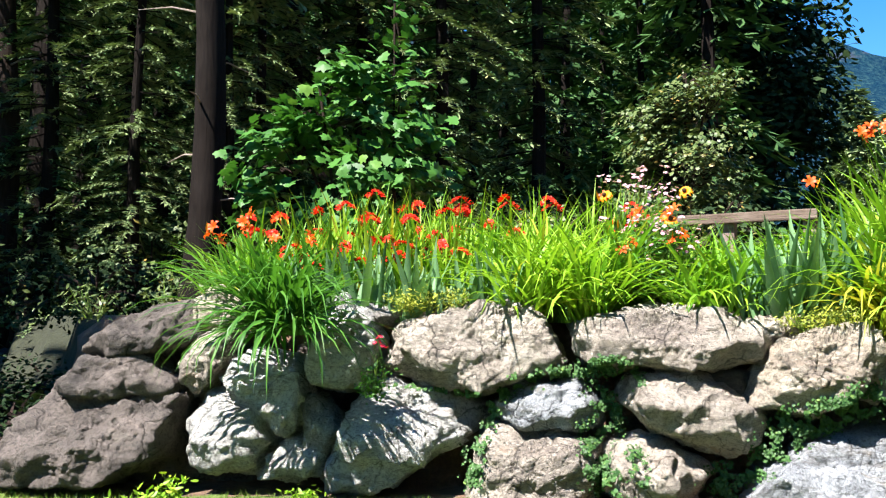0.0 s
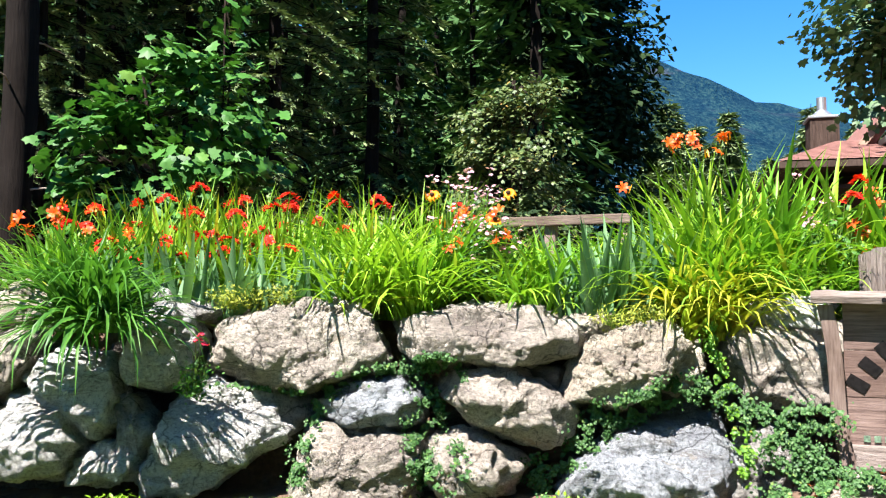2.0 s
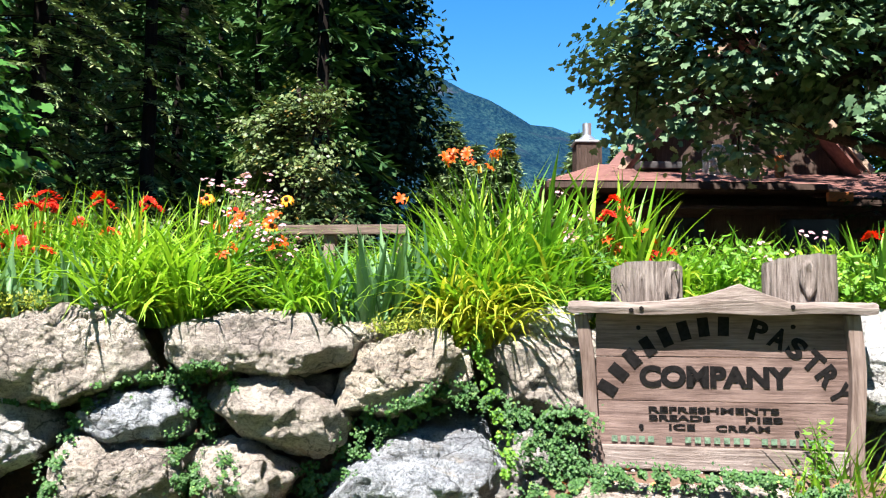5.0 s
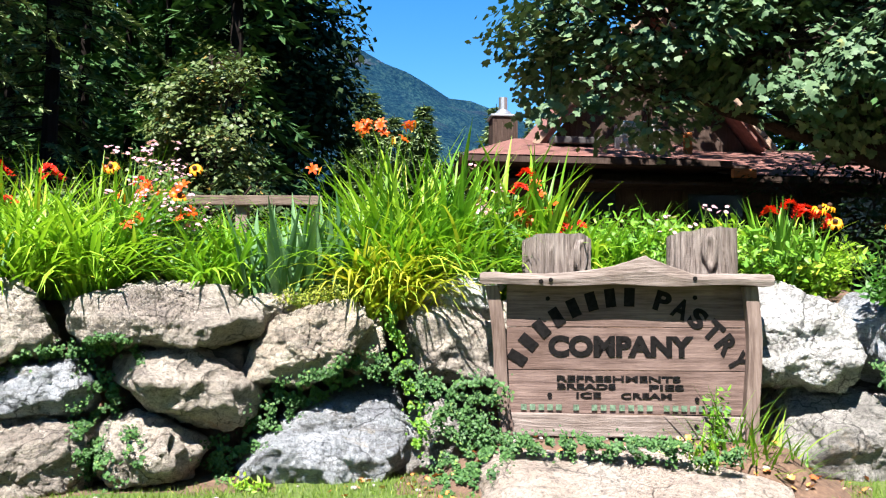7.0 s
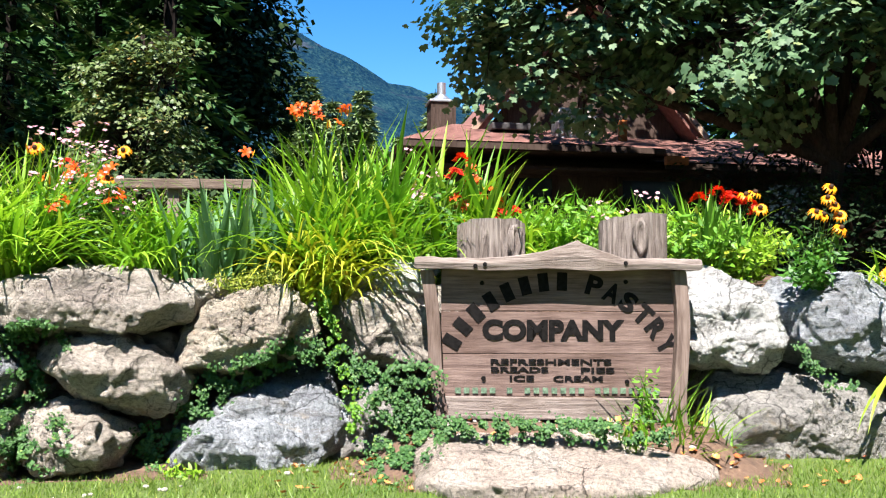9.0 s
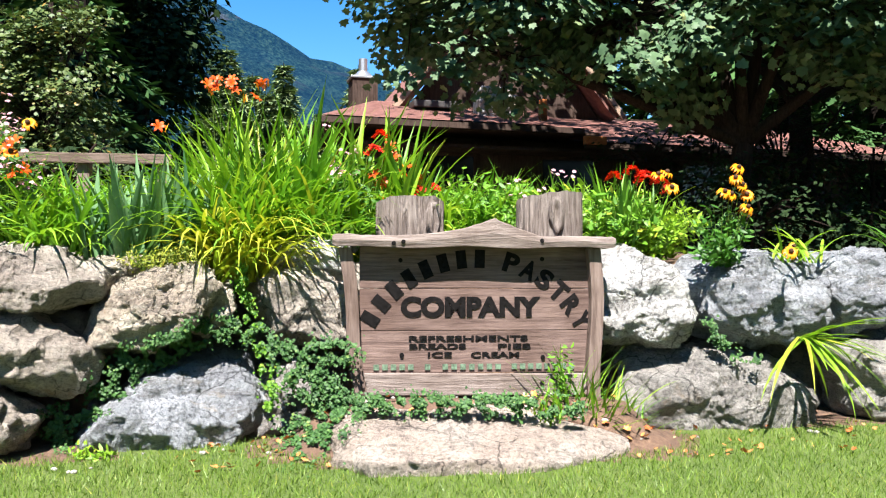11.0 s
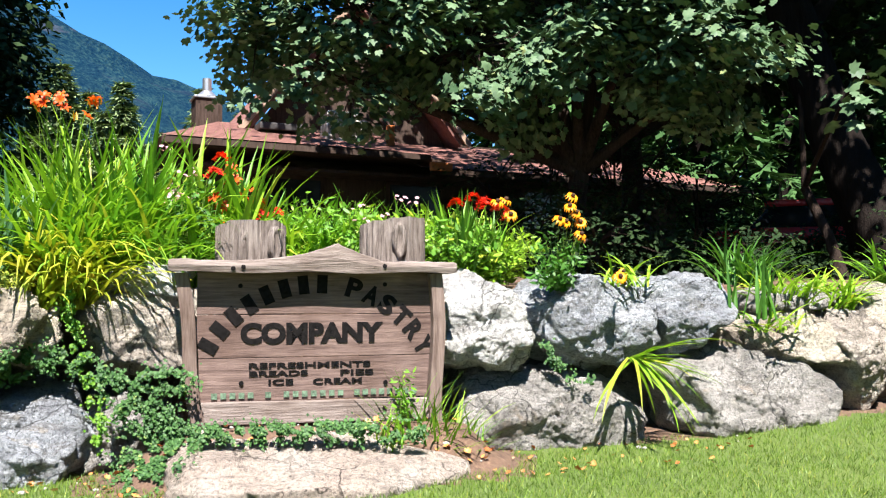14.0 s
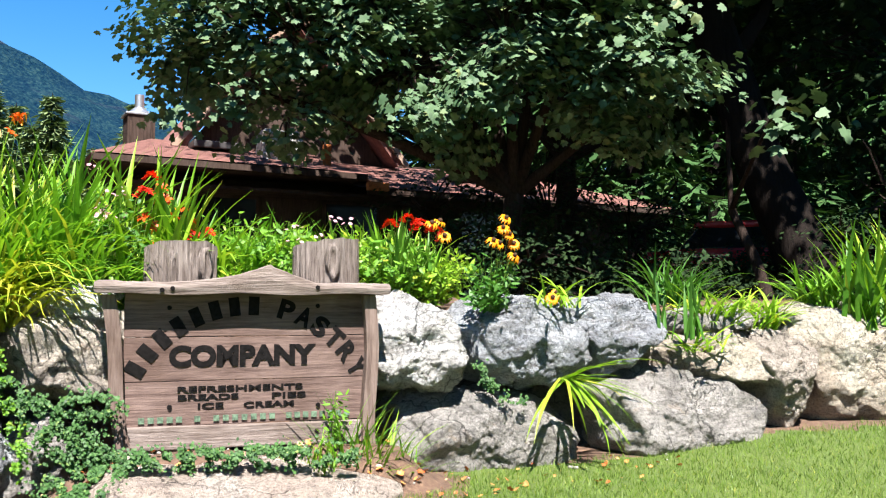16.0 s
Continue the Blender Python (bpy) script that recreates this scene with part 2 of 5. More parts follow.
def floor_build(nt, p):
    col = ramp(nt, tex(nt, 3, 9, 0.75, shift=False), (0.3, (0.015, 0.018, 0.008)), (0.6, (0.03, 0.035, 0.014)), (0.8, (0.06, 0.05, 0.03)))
    nt.links.new(col, p.inputs["Base Color"])
    p.inputs["Roughness"].default_value = 0.95
    bump(nt, p, tex(nt, 12, 8, 0.7, shift=False), 1.0, 0.1)


def hill_build(nt, p):
    trees = tex(nt, 0.16, 10, 0.75, stretch=(1, 1, 0.35), shift=False)
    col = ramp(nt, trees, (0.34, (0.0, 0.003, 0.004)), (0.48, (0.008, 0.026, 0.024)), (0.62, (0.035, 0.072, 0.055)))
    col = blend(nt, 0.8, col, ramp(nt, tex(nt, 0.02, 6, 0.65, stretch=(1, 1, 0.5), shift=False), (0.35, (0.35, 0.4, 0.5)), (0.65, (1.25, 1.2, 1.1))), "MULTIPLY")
    bare = ramp(nt, tex(nt, 0.008, 9, 0.65, stretch=(1, 1, 2.5), distort=0.5, shift=False), (0.58, (0, 0, 0)), (0.68, (0.7, 0.7, 0.7)))
    geo = nt.nodes.new("ShaderNodeNewGeometry")
    sep = nt.nodes.new("ShaderNodeSeparateXYZ")
    nt.links.new(geo.outputs["Position"], sep.inputs[0])
    high = nt.nodes.new("ShaderNodeMapRange")
    high.inputs[1].default_value, high.inputs[2].default_value = 240, 430
    nt.links.new(sep.outputs["Z"], high.inputs[0])
    both = nt.nodes.new("ShaderNodeMath")
    both.operation = "MULTIPLY"
    nt.links.new(bare, both.inputs[0])
    nt.links.new(high.outputs[0], both.inputs[1])
    col = blend(nt, both.outputs[0], col, (0.10, 0.09, 0.10))
    # distance haze is mixed into the base colour as blue
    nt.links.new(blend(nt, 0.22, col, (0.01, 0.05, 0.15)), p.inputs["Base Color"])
    p.inputs["Roughness"].default_value = 1.0
    p.inputs["Specular IOR Level"].default_value = 0.0
    bump(nt, p, trees, 1.0, 6.0)


LAWN, SOIL, FLOOR = material("lawn", lawn_build), material("garden_soil", soil_build), material("forest_floor", floor_build)
ASPHALT = plain("asphalt", (0.06, 0.065, 0.075), 0.85, vary=0.2, scale=3)
HILL = material("hazed_mountain_forest", hill_build)


# ---- builders ----
def mesh(name, verts, faces, mat, smooth=False):
    me = bpy.data.meshes.new(name)
    me.from_pydata(verts, [], faces)
    me.materials.append(mat)
    if smooth:
        me.polygons.foreach_set("use_smooth", [True] * len(me.polygons))
    me.update()
    return me


def place(name, data, parent=None, label="", m=None):
    ob = new(name, data)
    if parent:
        ob.parent = parent
    if m is not None:
        ob.matrix_basis = m
    if label:
        tagged(ob, label)
    return ob


def from_bm(name, bm, mat, smooth=False):
    me = bpy.data.meshes.new(name)
    bm.to_mesh(me)
    bm.free()
    me.materials.append(mat)
    if smooth:
        me.polygons.foreach_set("use_smooth", [True] * len(me.polygons))
    return me


def box(name, size, mat, bevel=0.006, rough=0.0, cuts=0, seed=0, taper=None):
    """A bevelled board, centred; rough: how far its surface wanders."""
    bm = bmesh.new()
    bmesh.ops.create_cube(bm, size=1)
    bmesh.ops.scale(bm, vec=size, verts=bm.verts)
    if bevel:
        bmesh.ops.bevel(bm, geom=bm.edges[:], offset=bevel, segments=2, affect="EDGES", profile=0.6)
    if cuts:
        bmesh.ops.subdivide_edges(bm, edges=[e for e in bm.edges if e.calc_length() > max(size) * 0.3], cuts=cuts, use_grid_fill=True)
    for v in bm.verts:
        if rough:
            v.co += noise.noise_vector(v.co * 3.1 + Vector((seed * 7.3, 0, 0))) * rough
        if taper:
            v.co = taper(v.co)
    return from_bm(name, bm, mat)


def at(bearing, dist, z=0.0):
    """A place by compass angle (clockwise from +y) and distance from the origin."""
    a = radians(bearing)
    return Vector((math.sin(a) * dist, math.cos(a) * dist, z))


# the line of the wall's back edge: the terrace lies behind it
EDGE = [Vector(p) for p in ((-9, 17), (-4.6, 10), (-3.3, 7.2), (-2.6, 6.25), (0.3, 6.05), (1.4, 5.75), (3.0, 5.4), (4.95, 4.15), (6.6, 3.15), (7.7, 2.45), (10.7, 0.5), (16, -3), (40, -16))]


def behind(x, y):
    """Metres behind the wall's back edge; in front of it, negative."""
    p, best, side = Vector((x, y)), 1e9, 1
    for a, b in zip(EDGE, EDGE[1:]):
        u = b - a
        k = min(1, max(0, (p - a).dot(u) / u.length_squared))
        d = (p - a - u * k).length
        if d < best - 1e-6:
            best, side = d, (1 if u.x * (y - a.y) - u.y * (x - a.x) > 0 else -1)
    return best * side


def smooth01(x):
    x = min(1, max(0, x))
    return x * x * (3 - 2 * x)


def sign_gap(x, y):
    """Metres from the foot of the sign."""
    u = max(0.0, min(1.0, ((x - 3.1) * 0.833 - (y - 4.55) * 0.553) / 1.75))
    return math.hypot(x - 3.1 - 1.46 * u, y - 4.55 + 0.97 * u)


def height(x, y):
    d = behind(x, y)
    front = 0.07 - 0.45 * smooth01((-d - 0.6) / 5.5) + 0.16 * smooth01((x - 5.5) / 3)
    back = 1.22 + 0.35 * smooth01(d / 9)
    z = front + (back - front) * smooth01((d - 0.05) / 0.35)
    z = max(z, front + 0.27 * math.exp(-(sign_gap(x, y) / 0.22) ** 2))
    return z + 0.02 * noise.noise(Vector((x * 2, y * 2, 0)))



# ---- ground ----
def build_ground():
    radii = [0.01, 0.5, 1.2, 2.0, 2.8, 3.4] + [4 + 0.13 * i for i in range(44)]
    while radii[-1] < 3200:
        radii.append(radii[-1] * 1.13)
    turns, verts, faces, mats = 240, [], [], []
    for r in radii:
        for k in range(turns):
            p = at(k * 360 / turns, r)
            verts.append((p.x, p.y, height(p.x, p.y)))
    for i in range(len(radii) - 1):
        for k in range(turns):
            a, b = i * turns + k, i * turns + (k + 1) % turns
            faces.append((a, a + turns, b + turns, b))
            c = at((k + 0.5) * 360 / turns, (radii[i] + radii[i + 1]) / 2)
            d = behind(c.x, c.y) + 0.25 * noise.noise(Vector((c.x * 1.7, c.y * 1.7, 3)))
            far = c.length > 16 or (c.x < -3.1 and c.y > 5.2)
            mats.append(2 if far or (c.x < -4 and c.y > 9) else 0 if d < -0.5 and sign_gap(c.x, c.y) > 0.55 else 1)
    me = mesh("ground", verts, faces, LAWN, True)
    me.materials.append(SOIL)
    me.materials.append(FLOOR)
    me.polygons.foreach_set("material_index", mats)
    tagged(new("ground", me), "mown lawn, bare garden soil and forest floor", "ground", kind="structure")


build_ground()


def build_road():
    verts, faces = [], []
    for i in range(30):
        x = -40 + i * 1.15
        y = 13.2 - 0.02 * (x + 8) ** 2 * 0.2
        for off in (0, 3.6):
            verts.append((x, y + off, height(x, y + off) + 0.03))
    for i in range(29):
        faces.append((2 * i, 2 * i + 2, 2 * i + 3, 2 * i + 1))
    tagged(new("road", mesh("road", verts, faces, ASPHALT)), "narrow asphalt road in tree shade", "road", kind="structure")


build_road()


def build_mountain():
    verts, faces = [], []
    n, rows = 150, 34
    for j in range(rows):
        u = j / (rows - 1)
        for i in range(n):
            b = -75 + 210 * i / (n - 1)
            top = 470 + 60 * smooth01((22 - b) / 30) - 12.2 * (b - 23) * (b > 23) * (b < 50) - 330 * (b >= 50)
            top = max(top, 130 + 30 * math.sin(b * 0.2))
            p = at(b, 900 + 650 * u)
            q = Vector((p.x * 0.006, p.y * 0.006, u * 2))
            z = top * (u ** 0.85) + 46 * (noise.fractal(q, 1.0, 2.2, 6) if u > 0 else 0) * (0.25 + 0.4 * u) - 6 * (u == 0)
            verts.append((p.x, p.y, z))
    for j in range(rows - 1):
        for i in range(n - 1):
            a = j * n + i
            faces.append((a, a + 1, a + n + 1, a + n))
    tagged(new("backdrop", mesh("backdrop", verts, faces, HILL, True)), "forested mountain tinted blue as haze, with bare rock near its ridge", "mountain", kind="structure")


build_mountain()


# ---- boulders ----
BOULDERS = []


def boulder(x, y, z, w, d, h, yaw, seed, tone, sides=(), crease=0.2, up=28, low=12, turn=0, lump=1.0, flat=False):
    """A quarried boulder centred at x, y, z: a rough block bounded by sides (the way each looks in its front view, degrees from
    the right towards the top, and its distance), with an upper and a lower front face that meet at the crease."""
    rnd = random.Random(seed * 31 + 5)
    planes = []
    for a, o in sides or ((0, w / 2), (90, h / 2), (180, w / 2), (270, h / 2)):
        n = Vector((math.cos(radians(a)), -0.12 if not flat else -0.06, math.sin(radians(a)))).normalized()
        planes.append((n, max(o, 0.05)))
    fold = Vector((0, -d / 2, (crease - 0.3) * h / 2))
    planes.append((Vector((0, 1, 0)), d / 2))
    for pitch in (up * 1.25, -low * 1.2):
        p, t = radians(pitch), radians(turn)
        n = Vector((math.sin(t) * math.cos(p), -math.cos(t) * math.cos(p), math.sin(p)))
        planes.append((n, max(n.dot(fold), 0.07)))
    probes = [Vector((rnd.gauss(0, 1), rnd.gauss(0, 1), rnd.gauss(0, 1))).normalized() for _ in range(500)]
    corners = [c / max(max(0.0, n.dot(c)) / o for n, o in planes) for c in probes]
    # broken corners: each cut takes off a little of the block's far end in its direction
    for k in range(4 if flat else 14):
        n = Vector((rnd.uniform(-1, 1), rnd.uniform(-1.2, 0.1), rnd.uniform(-0.8, 1))).normalized()
        planes.append((n, max(n.dot(c) for c in corners) * (rnd.uniform(0.84, 0.97) if k < 9 else rnd.uniform(0.74, 0.86))))
    off = Vector((seed * 3.7, seed * 1.9, seed * 5.3))
    bm = bmesh.new()
    bmesh.ops.create_icosphere(bm, subdivisions=4 if seed >= 60 else 6 if w * h > 0.42 else 5, radius=1)
    for v in bm.verts:
        c = v.co.normalized()
        bend = c + noise.noise_vector(c * 2.3 + off) * 0.06
        r = sum((max(0.0, n.dot(bend)) / o) ** 60 for n, o in planes) ** (-1 / 60)
        q = c * r
        rough = 0.034 * noise.fractal(q * 6 + off, 0.65, 2.1, 7)
        chip = abs(noise.noise(q * 4.5 + off * 2)) * 0.055 + abs(noise.noise(q * 11 + off)) * 0.022 + 0.018 * max(0.0, noise.noise(q * 9 + off))
        for freq, amount in ((3.6, 0.22), (9.0, 0.20), (19.0, 0.12)):
            near = noise.voronoi(q * freq + off)[1][0]
            chip += amount * noise.noise_vector(near * 3.3).dot(q + off / freq - near / freq)
        v.co = q * 1.06 + c * (rough - chip + 0.01) * lump
    me = from_bm("boulder", bm, ROCK[tone], True)
    ob = new("boulder", me)
    ob.matrix_world = pose(x, y, z, 0, 0, yaw)
    words = {"pale": "pale buff granite boulder with rusty patches in the garden wall", "white": "bright white-gray granite boulder in the garden wall",
             "tan": "tan and gray rough boulder in the garden wall", "gray": "gray weathered boulder in the garden wall",
             "dark": "dark brown-gray cracked boulder of the wall's end and its shaded gaps", "blue": "blue-gray boulder streaked white in the garden wall",
             "slab": "flat pinkish stone slab lying on the lawn before the sign"}[tone]
    tagged(ob, words, "boulder", "boulders of the garden wall")
    BOULDERS.append(ob)
    return ob


boulder(-2.35, 5.88, 0.41, 1.30, 0.61, 0.64, -3, 3, "dark", ((-106, 0.41), (-88, 0.29), (-66, 0.3), (1, 0.68), (81, 0.28), (145, 0.44), (159, 0.49)), 0.3, 30, 4, 0)
boulder(-2.19, 5.98, 0.80, 0.92, 0.51, 0.35, -3, 2, "dark", ((-110, 0.21), (-92, 0.15), (-82, 0.16), (20, 0.37), (48, 0.27), (98, 0.16), (127, 0.25)), 0.1, 25, 10, 0)
boulder(-2.00, 6.08, 1.10, 0.81, 0.53, 0.39, -3, 1, "dark", ((-178, 0.43), (-89, 0.16), (-77, 0.15), (-10, 0.36), (47, 0.32), (103, 0.16), (119, 0.16)), 0.2, 28, 10, 0)
boulder(-1.94, 5.95, 0.63, 0.57, 0.35, 0.20, -3, 5, "dark", ((-139, 0.23), (-92, 0.08), (-5, 0.24), (77, 0.13), (103, 0.09)), 0.2, 25, 10, 0)
boulder(-1.55, 6.13, 1.27, 0.39, 0.35, 0.33, -3, 6, "pale", ((-168, 0.19), (-130, 0.16), (-76, 0.14), (-4, 0.18), (63, 0.15), (119, 0.15)), 0, 25, 8, 0)
boulder(-1.59, 5.93, 0.91, 0.30, 0.35, 0.42, -3, 7, "tan", ((-176, 0.15), (-147, 0.18), (-51, 0.14), (-3, 0.14), (87, 0.19), (133, 0.14)), 0.2, 20, 10, 0)
boulder(-1.16, 5.90, 0.74, 0.60, 0.51, 0.54, -3, 9, "white", ((-131, 0.18), (-126, 0.18), (-86, 0.29), (-10, 0.25), (19, 0.23), (77, 0.22), (129, 0.27)), 0.1, 30, 15, 0)
boulder(-1.41, 5.85, 0.46, 0.59, 0.53, 0.54, -3, 8, "white", ((-159, 0.25), (-92, 0.24), (-45, 0.27), (31, 0.23), (74, 0.26), (140, 0.25)), 0, 25, 18, 5)
boulder(-0.81, 5.85, 0.51, 0.32, 0.35, 0.39, -3, 10, "gray", ((-168, 0.12), (-103, 0.17), (-32, 0.16), (39, 0.12), (115, 0.19)), 0.3, 25, 8, 0)
boulder(-0.97, 5.83, 0.27, 0.49, 0.35, 0.30, -3, 11, "white", ((-129, 0.22), (-85, 0.1), (8, 0.21), (64, 0.16), (131, 0.13)), 0.2, 30, 12, 0)
boulder(-0.66, 5.96, 1.02, 0.48, 0.53, 0.66, -3, 12, "white", ((-171, 0.25), (-110, 0.29), (-68, 0.27), (-15, 0.22), (20, 0.24), (58, 0.29), (148, 0.22), (165, 0.2)), 0.2, 18, 8, -8)
boulder(-0.39, 6.08, 1.22, 0.29, 0.35, 0.14, -3, 13, "gray", ((-161, 0.11), (-92, 0.07), (-28, 0.11), (86, 0.06)), 0.2, 28, 12, 0)
boulder(0.24, 5.98, 1.02, 1.18, 0.77, 0.59, -3, 14, "tan", ((-122, 0.42), (-96, 0.29), (-73, 0.29), (-1, 0.57), (48, 0.45), (84, 0.3), (107, 0.29), (108, 0.29), (167, 0.56)), 0.25, 24, 3, -4)
boulder(-0.29, 5.89, 0.46, 1.08, 0.76, 0.70, -3, 15, "white", ((-147, 0.56), (-91, 0.38), (-81, 0.33), (-53, 0.25), (-19, 0.48), (85, 0.31), (86, 0.31), (152, 0.33), (155, 0.33)), 0.15, 36, 24, 8)
boulder(0.68, 5.72, 0.64, 0.70, 0.43, 0.31, -17, 16, "blue", ((-121, 0.2), (-86, 0.14), (-11, 0.31), (51, 0.23), (89, 0.15), (132, 0.24)), -0.1, 22, 10, -5)
boulder(0.59, 5.70, 0.26, 0.90, 0.57, 0.49, -17, 17, "tan", ((-141, 0.44), (-87, 0.21), (-7, 0.43), (75, 0.26), (86, 0.23), (160, 0.37)), 0.55, 42, 10, 4)
boulder(1.26, 5.53, 0.26, 0.67, 0.50, 0.40, -17, 18, "tan", ((-163, 0.27), (-85, 0.18), (-26, 0.3), (50, 0.24), (78, 0.19), (109, 0.22)), 0.4, 35, 5, -4)
boulder(1.41, 5.67, 1.08, 1.18, 0.67, 0.38, -17, 19, "tan", ((-159, 0.51), (-91, 0.18), (-75, 0.28), (-14, 0.56), (59, 0.33), (89, 0.19), (99, 0.22)), 0.35, 32, 10, 3)
boulder(1.54, 5.50, 0.65, 0.89, 0.60, 0.47, -12, 20, "tan", ((-133, 0.24), (-115, 0.19), (-91, 0.23), (-20, 0.4), (59, 0.2), (95, 0.23), (115, 0.3)), 0.4, 42, 26, 6)
# dark stone that stands in for the shaded gap under the long boulder
boulder(1.70, 5.72, 0.82, 0.86, 0.35, 0.22, -12, 21, "dark", ((-103, 0.08), (-100, 0.09), (-22, 0.29), (83, 0.1), (95, 0.09)), 0.3, 20, 15, 0)
boulder(2.11, 5.58, 1.16, 0.47, 0.35, 0.23, -12, 22, "pale", ((-159, 0.18), (-96, 0.11), (-61, 0.11), (63, 0.14), (101, 0.09)), 0.1, 25, 10, 0)
boulder(2.26, 5.40, 0.91, 0.78, 0.60, 0.55, -12, 23, "pale", ((-98, 0.28), (-64, 0.24), (-38, 0.25), (-5, 0.36), (79, 0.3), (103, 0.23), (154, 0.27)), 0.2, 20, 6, -14)
boulder(2.62, 5.31, 0.88, 0.33, 0.35, 0.39, -12, 24, "pale", ((-101, 0.16), (-40, 0.09), (-3, 0.12), (129, 0.09), (141, 0.08)), 0.2, 15, 5, -5)
boulder(2.42, 5.35, 0.24, 1.23, 0.80, 0.62, -12, 25, "blue", ((-133, 0.54), (-97, 0.28), (-83, 0.28), (-24, 0.46), (37, 0.5), (98, 0.28), (112, 0.27), (130, 0.36)), 0.25, 34, 10, -3)
boulder(3.01, 5.09, 0.24, 0.46, 0.45, 0.55, -33, 26, "gray", ((-113, 0.31), (-62, 0.17), (-14, 0.18), (34, 0.25), (116, 0.2), (160, 0.15)), 0.7, 30, 6, 6)
boulder(3.24, 5.14, 1.24, 0.66, 0.35, 0.22, -33, 27, "white", ((-177, 0.33), (-95, 0.11), (-87, 0.11), (8, 0.31), (92, 0.1)), 0.3, 25, 5, -6)
boulder(3.25, 5.12, 0.92, 0.77, 0.55, 0.51, -33, 28, "tan", ((-168, 0.37), (-142, 0.34), (-89, 0.26), (0, 0.35), (90, 0.25), (117, 0.34)), 0.8, 30, 4, 4)
boulder(5.12, 3.86, 0.93, 0.76, 0.61, 0.66, -32, 29, "white", ((-94, 0.29), (-68, 0.37), (8, 0.39), (27, 0.33), (65, 0.31), (99, 0.35), (180, 0.34)), 0, 14, 4, -8)
boulder(5.98, 3.46, 0.95, 1.11, 0.75, 0.66, -32, 30, "blue", ((-164, 0.51), (-113, 0.37), (-93, 0.31), (-70, 0.38), (10, 0.49), (36, 0.45), (87, 0.34), (108, 0.33)), 0.3, 16, 6, 0)
boulder(6.57, 3.03, 1.00, 0.86, 0.63, 0.60, -32, 31, "blue", ((-157, 0.36), (-87, 0.31), (-54, 0.25), (28, 0.43), (97, 0.24), (167, 0.38)), 0.1, 20, 12, -6)
boulder(5.59, 3.56, 0.27, 1.52, 0.70, 0.68, -32, 33, "gray", ((-152, 0.61), (-111, 0.42), (-87, 0.31), (-48, 0.63), (18, 0.71), (76, 0.32), (82, 0.3), (93, 0.37), (148, 0.66)), 0.55, 36, 4, 2)
boulder(6.99, 2.70, 0.33, 1.85, 0.90, 0.75, -34, 34, "gray", ((-152, 0.68), (-100, 0.38), (-83, 0.37), (-56, 0.63), (31, 0.75), (61, 0.45), (85, 0.35), (101, 0.42)), 0.35, 34, 8, 4)
boulder(7.44, 2.50, 0.78, 1.11, 0.65, 0.46, -34, 35, "pale", ((-140, 0.44), (-95, 0.18), (-94, 0.18), (-17, 0.49), (50, 0.32), (94, 0.23), (109, 0.23)), -0.2, 24, 10, -8)
boulder(7.92, 2.12, 0.66, 0.86, 0.66, 0.79, -33, 36, "tan", ((-158, 0.28), (-152, 0.29), (-72, 0.41), (-28, 0.31), (64, 0.33), (95, 0.33)), 0.2, 24, 10, 8)
boulder(7.58, 2.53, 1.09, 0.78, 0.42, 0.23, -34, 37, "gray", ((-163, 0.35), (-87, 0.09), (29, 0.31), (96, 0.09)), 0.1, 25, 8, 0)
boulder(8.09, 2.22, 1.07, 0.49, 0.35, 0.20, -33, 38, "gray", ((-145, 0.18), (-88, 0.1), (8, 0.21), (92, 0.09)), 0.1, 25, 10, 0)
boulder(8.73, 1.78, 0.69, 1.36, 0.90, 1.03, -33, 39, "pale", ((-155, 0.56), (-94, 0.5), (4, 0.57), (92, 0.47), (134, 0.74)), 0.7, 28, 4, -10)
# hidden backing stones close the gaps of the wall; dark tone gives crevice shade
for i, (b, r, z, w) in enumerate(((-15, 6.35, 0.55, 1.2), (-5, 6.2, 0.6, 1.2), (6, 6.15, 0.55, 1.2), (16, 6.1, 0.6, 1.2), (24, 6.15, 0.55, 1.1), (31, 6.25, 0.5, 1.1), (55, 6.75, 0.55, 1.2), (63, 7.3, 0.5, 1.3), (71, 8.0, 0.5, 1.3))):
    p = at(b, r + 0.22)
    boulder(p.x, p.y, z, w, 0.5, 1.0, -b * 0.5, 60 + i, "dark", low=4)
boulder(9.4, 1.25, 0.6, 1.3, 0.8, 1.0, -33, 45, "gray")
slab = boulder(3.51, 3.88, 0.03, 1.75, 0.42, 0.87, -36, 50, "slab", ((-170, 0.71), (-138, 0.66), (-91, 0.43), (-86, 0.42), (-62, 0.5), (-14, 0.95), (68, 0.43), (85, 0.39), (152, 0.77)), 0.0, 2, 2, 0, 0.6, True)
slab.matrix_world = slab.matrix_world @ pose(0, 0, 0, -76, 0, 0)


# ---- sign ----
def text_mesh(name, body, size, mat, bold=0.0, thick=0.0025):
    cu = bpy.data.curves.new(name, "FONT")
    cu.body, cu.size, cu.align_x, cu.offset, cu.extrude = body, size, "CENTER", bold, thick
    tmp = bpy.data.objects.new(name, cu)
    me = bpy.data.meshes.new_from_object(tmp)
    bpy.data.objects.remove(tmp)
    me.materials.clear()
    me.materials.append(mat)
    return me


def widen(me, width, tall):
    xs, ys = [v.co.x for v in me.vertices], [v.co.y for v in me.vertices]
    for v in me.vertices:
        v.co.x = (v.co.x - (min(xs) + max(xs)) / 2) * width / (max(xs) - min(xs))
        v.co.y = (v.co.y - min(ys)) * tall / (max(ys) - min(ys))
    return me


SIGN = pose(3.20, 4.64, 0.345, 0, 0, -33.6)


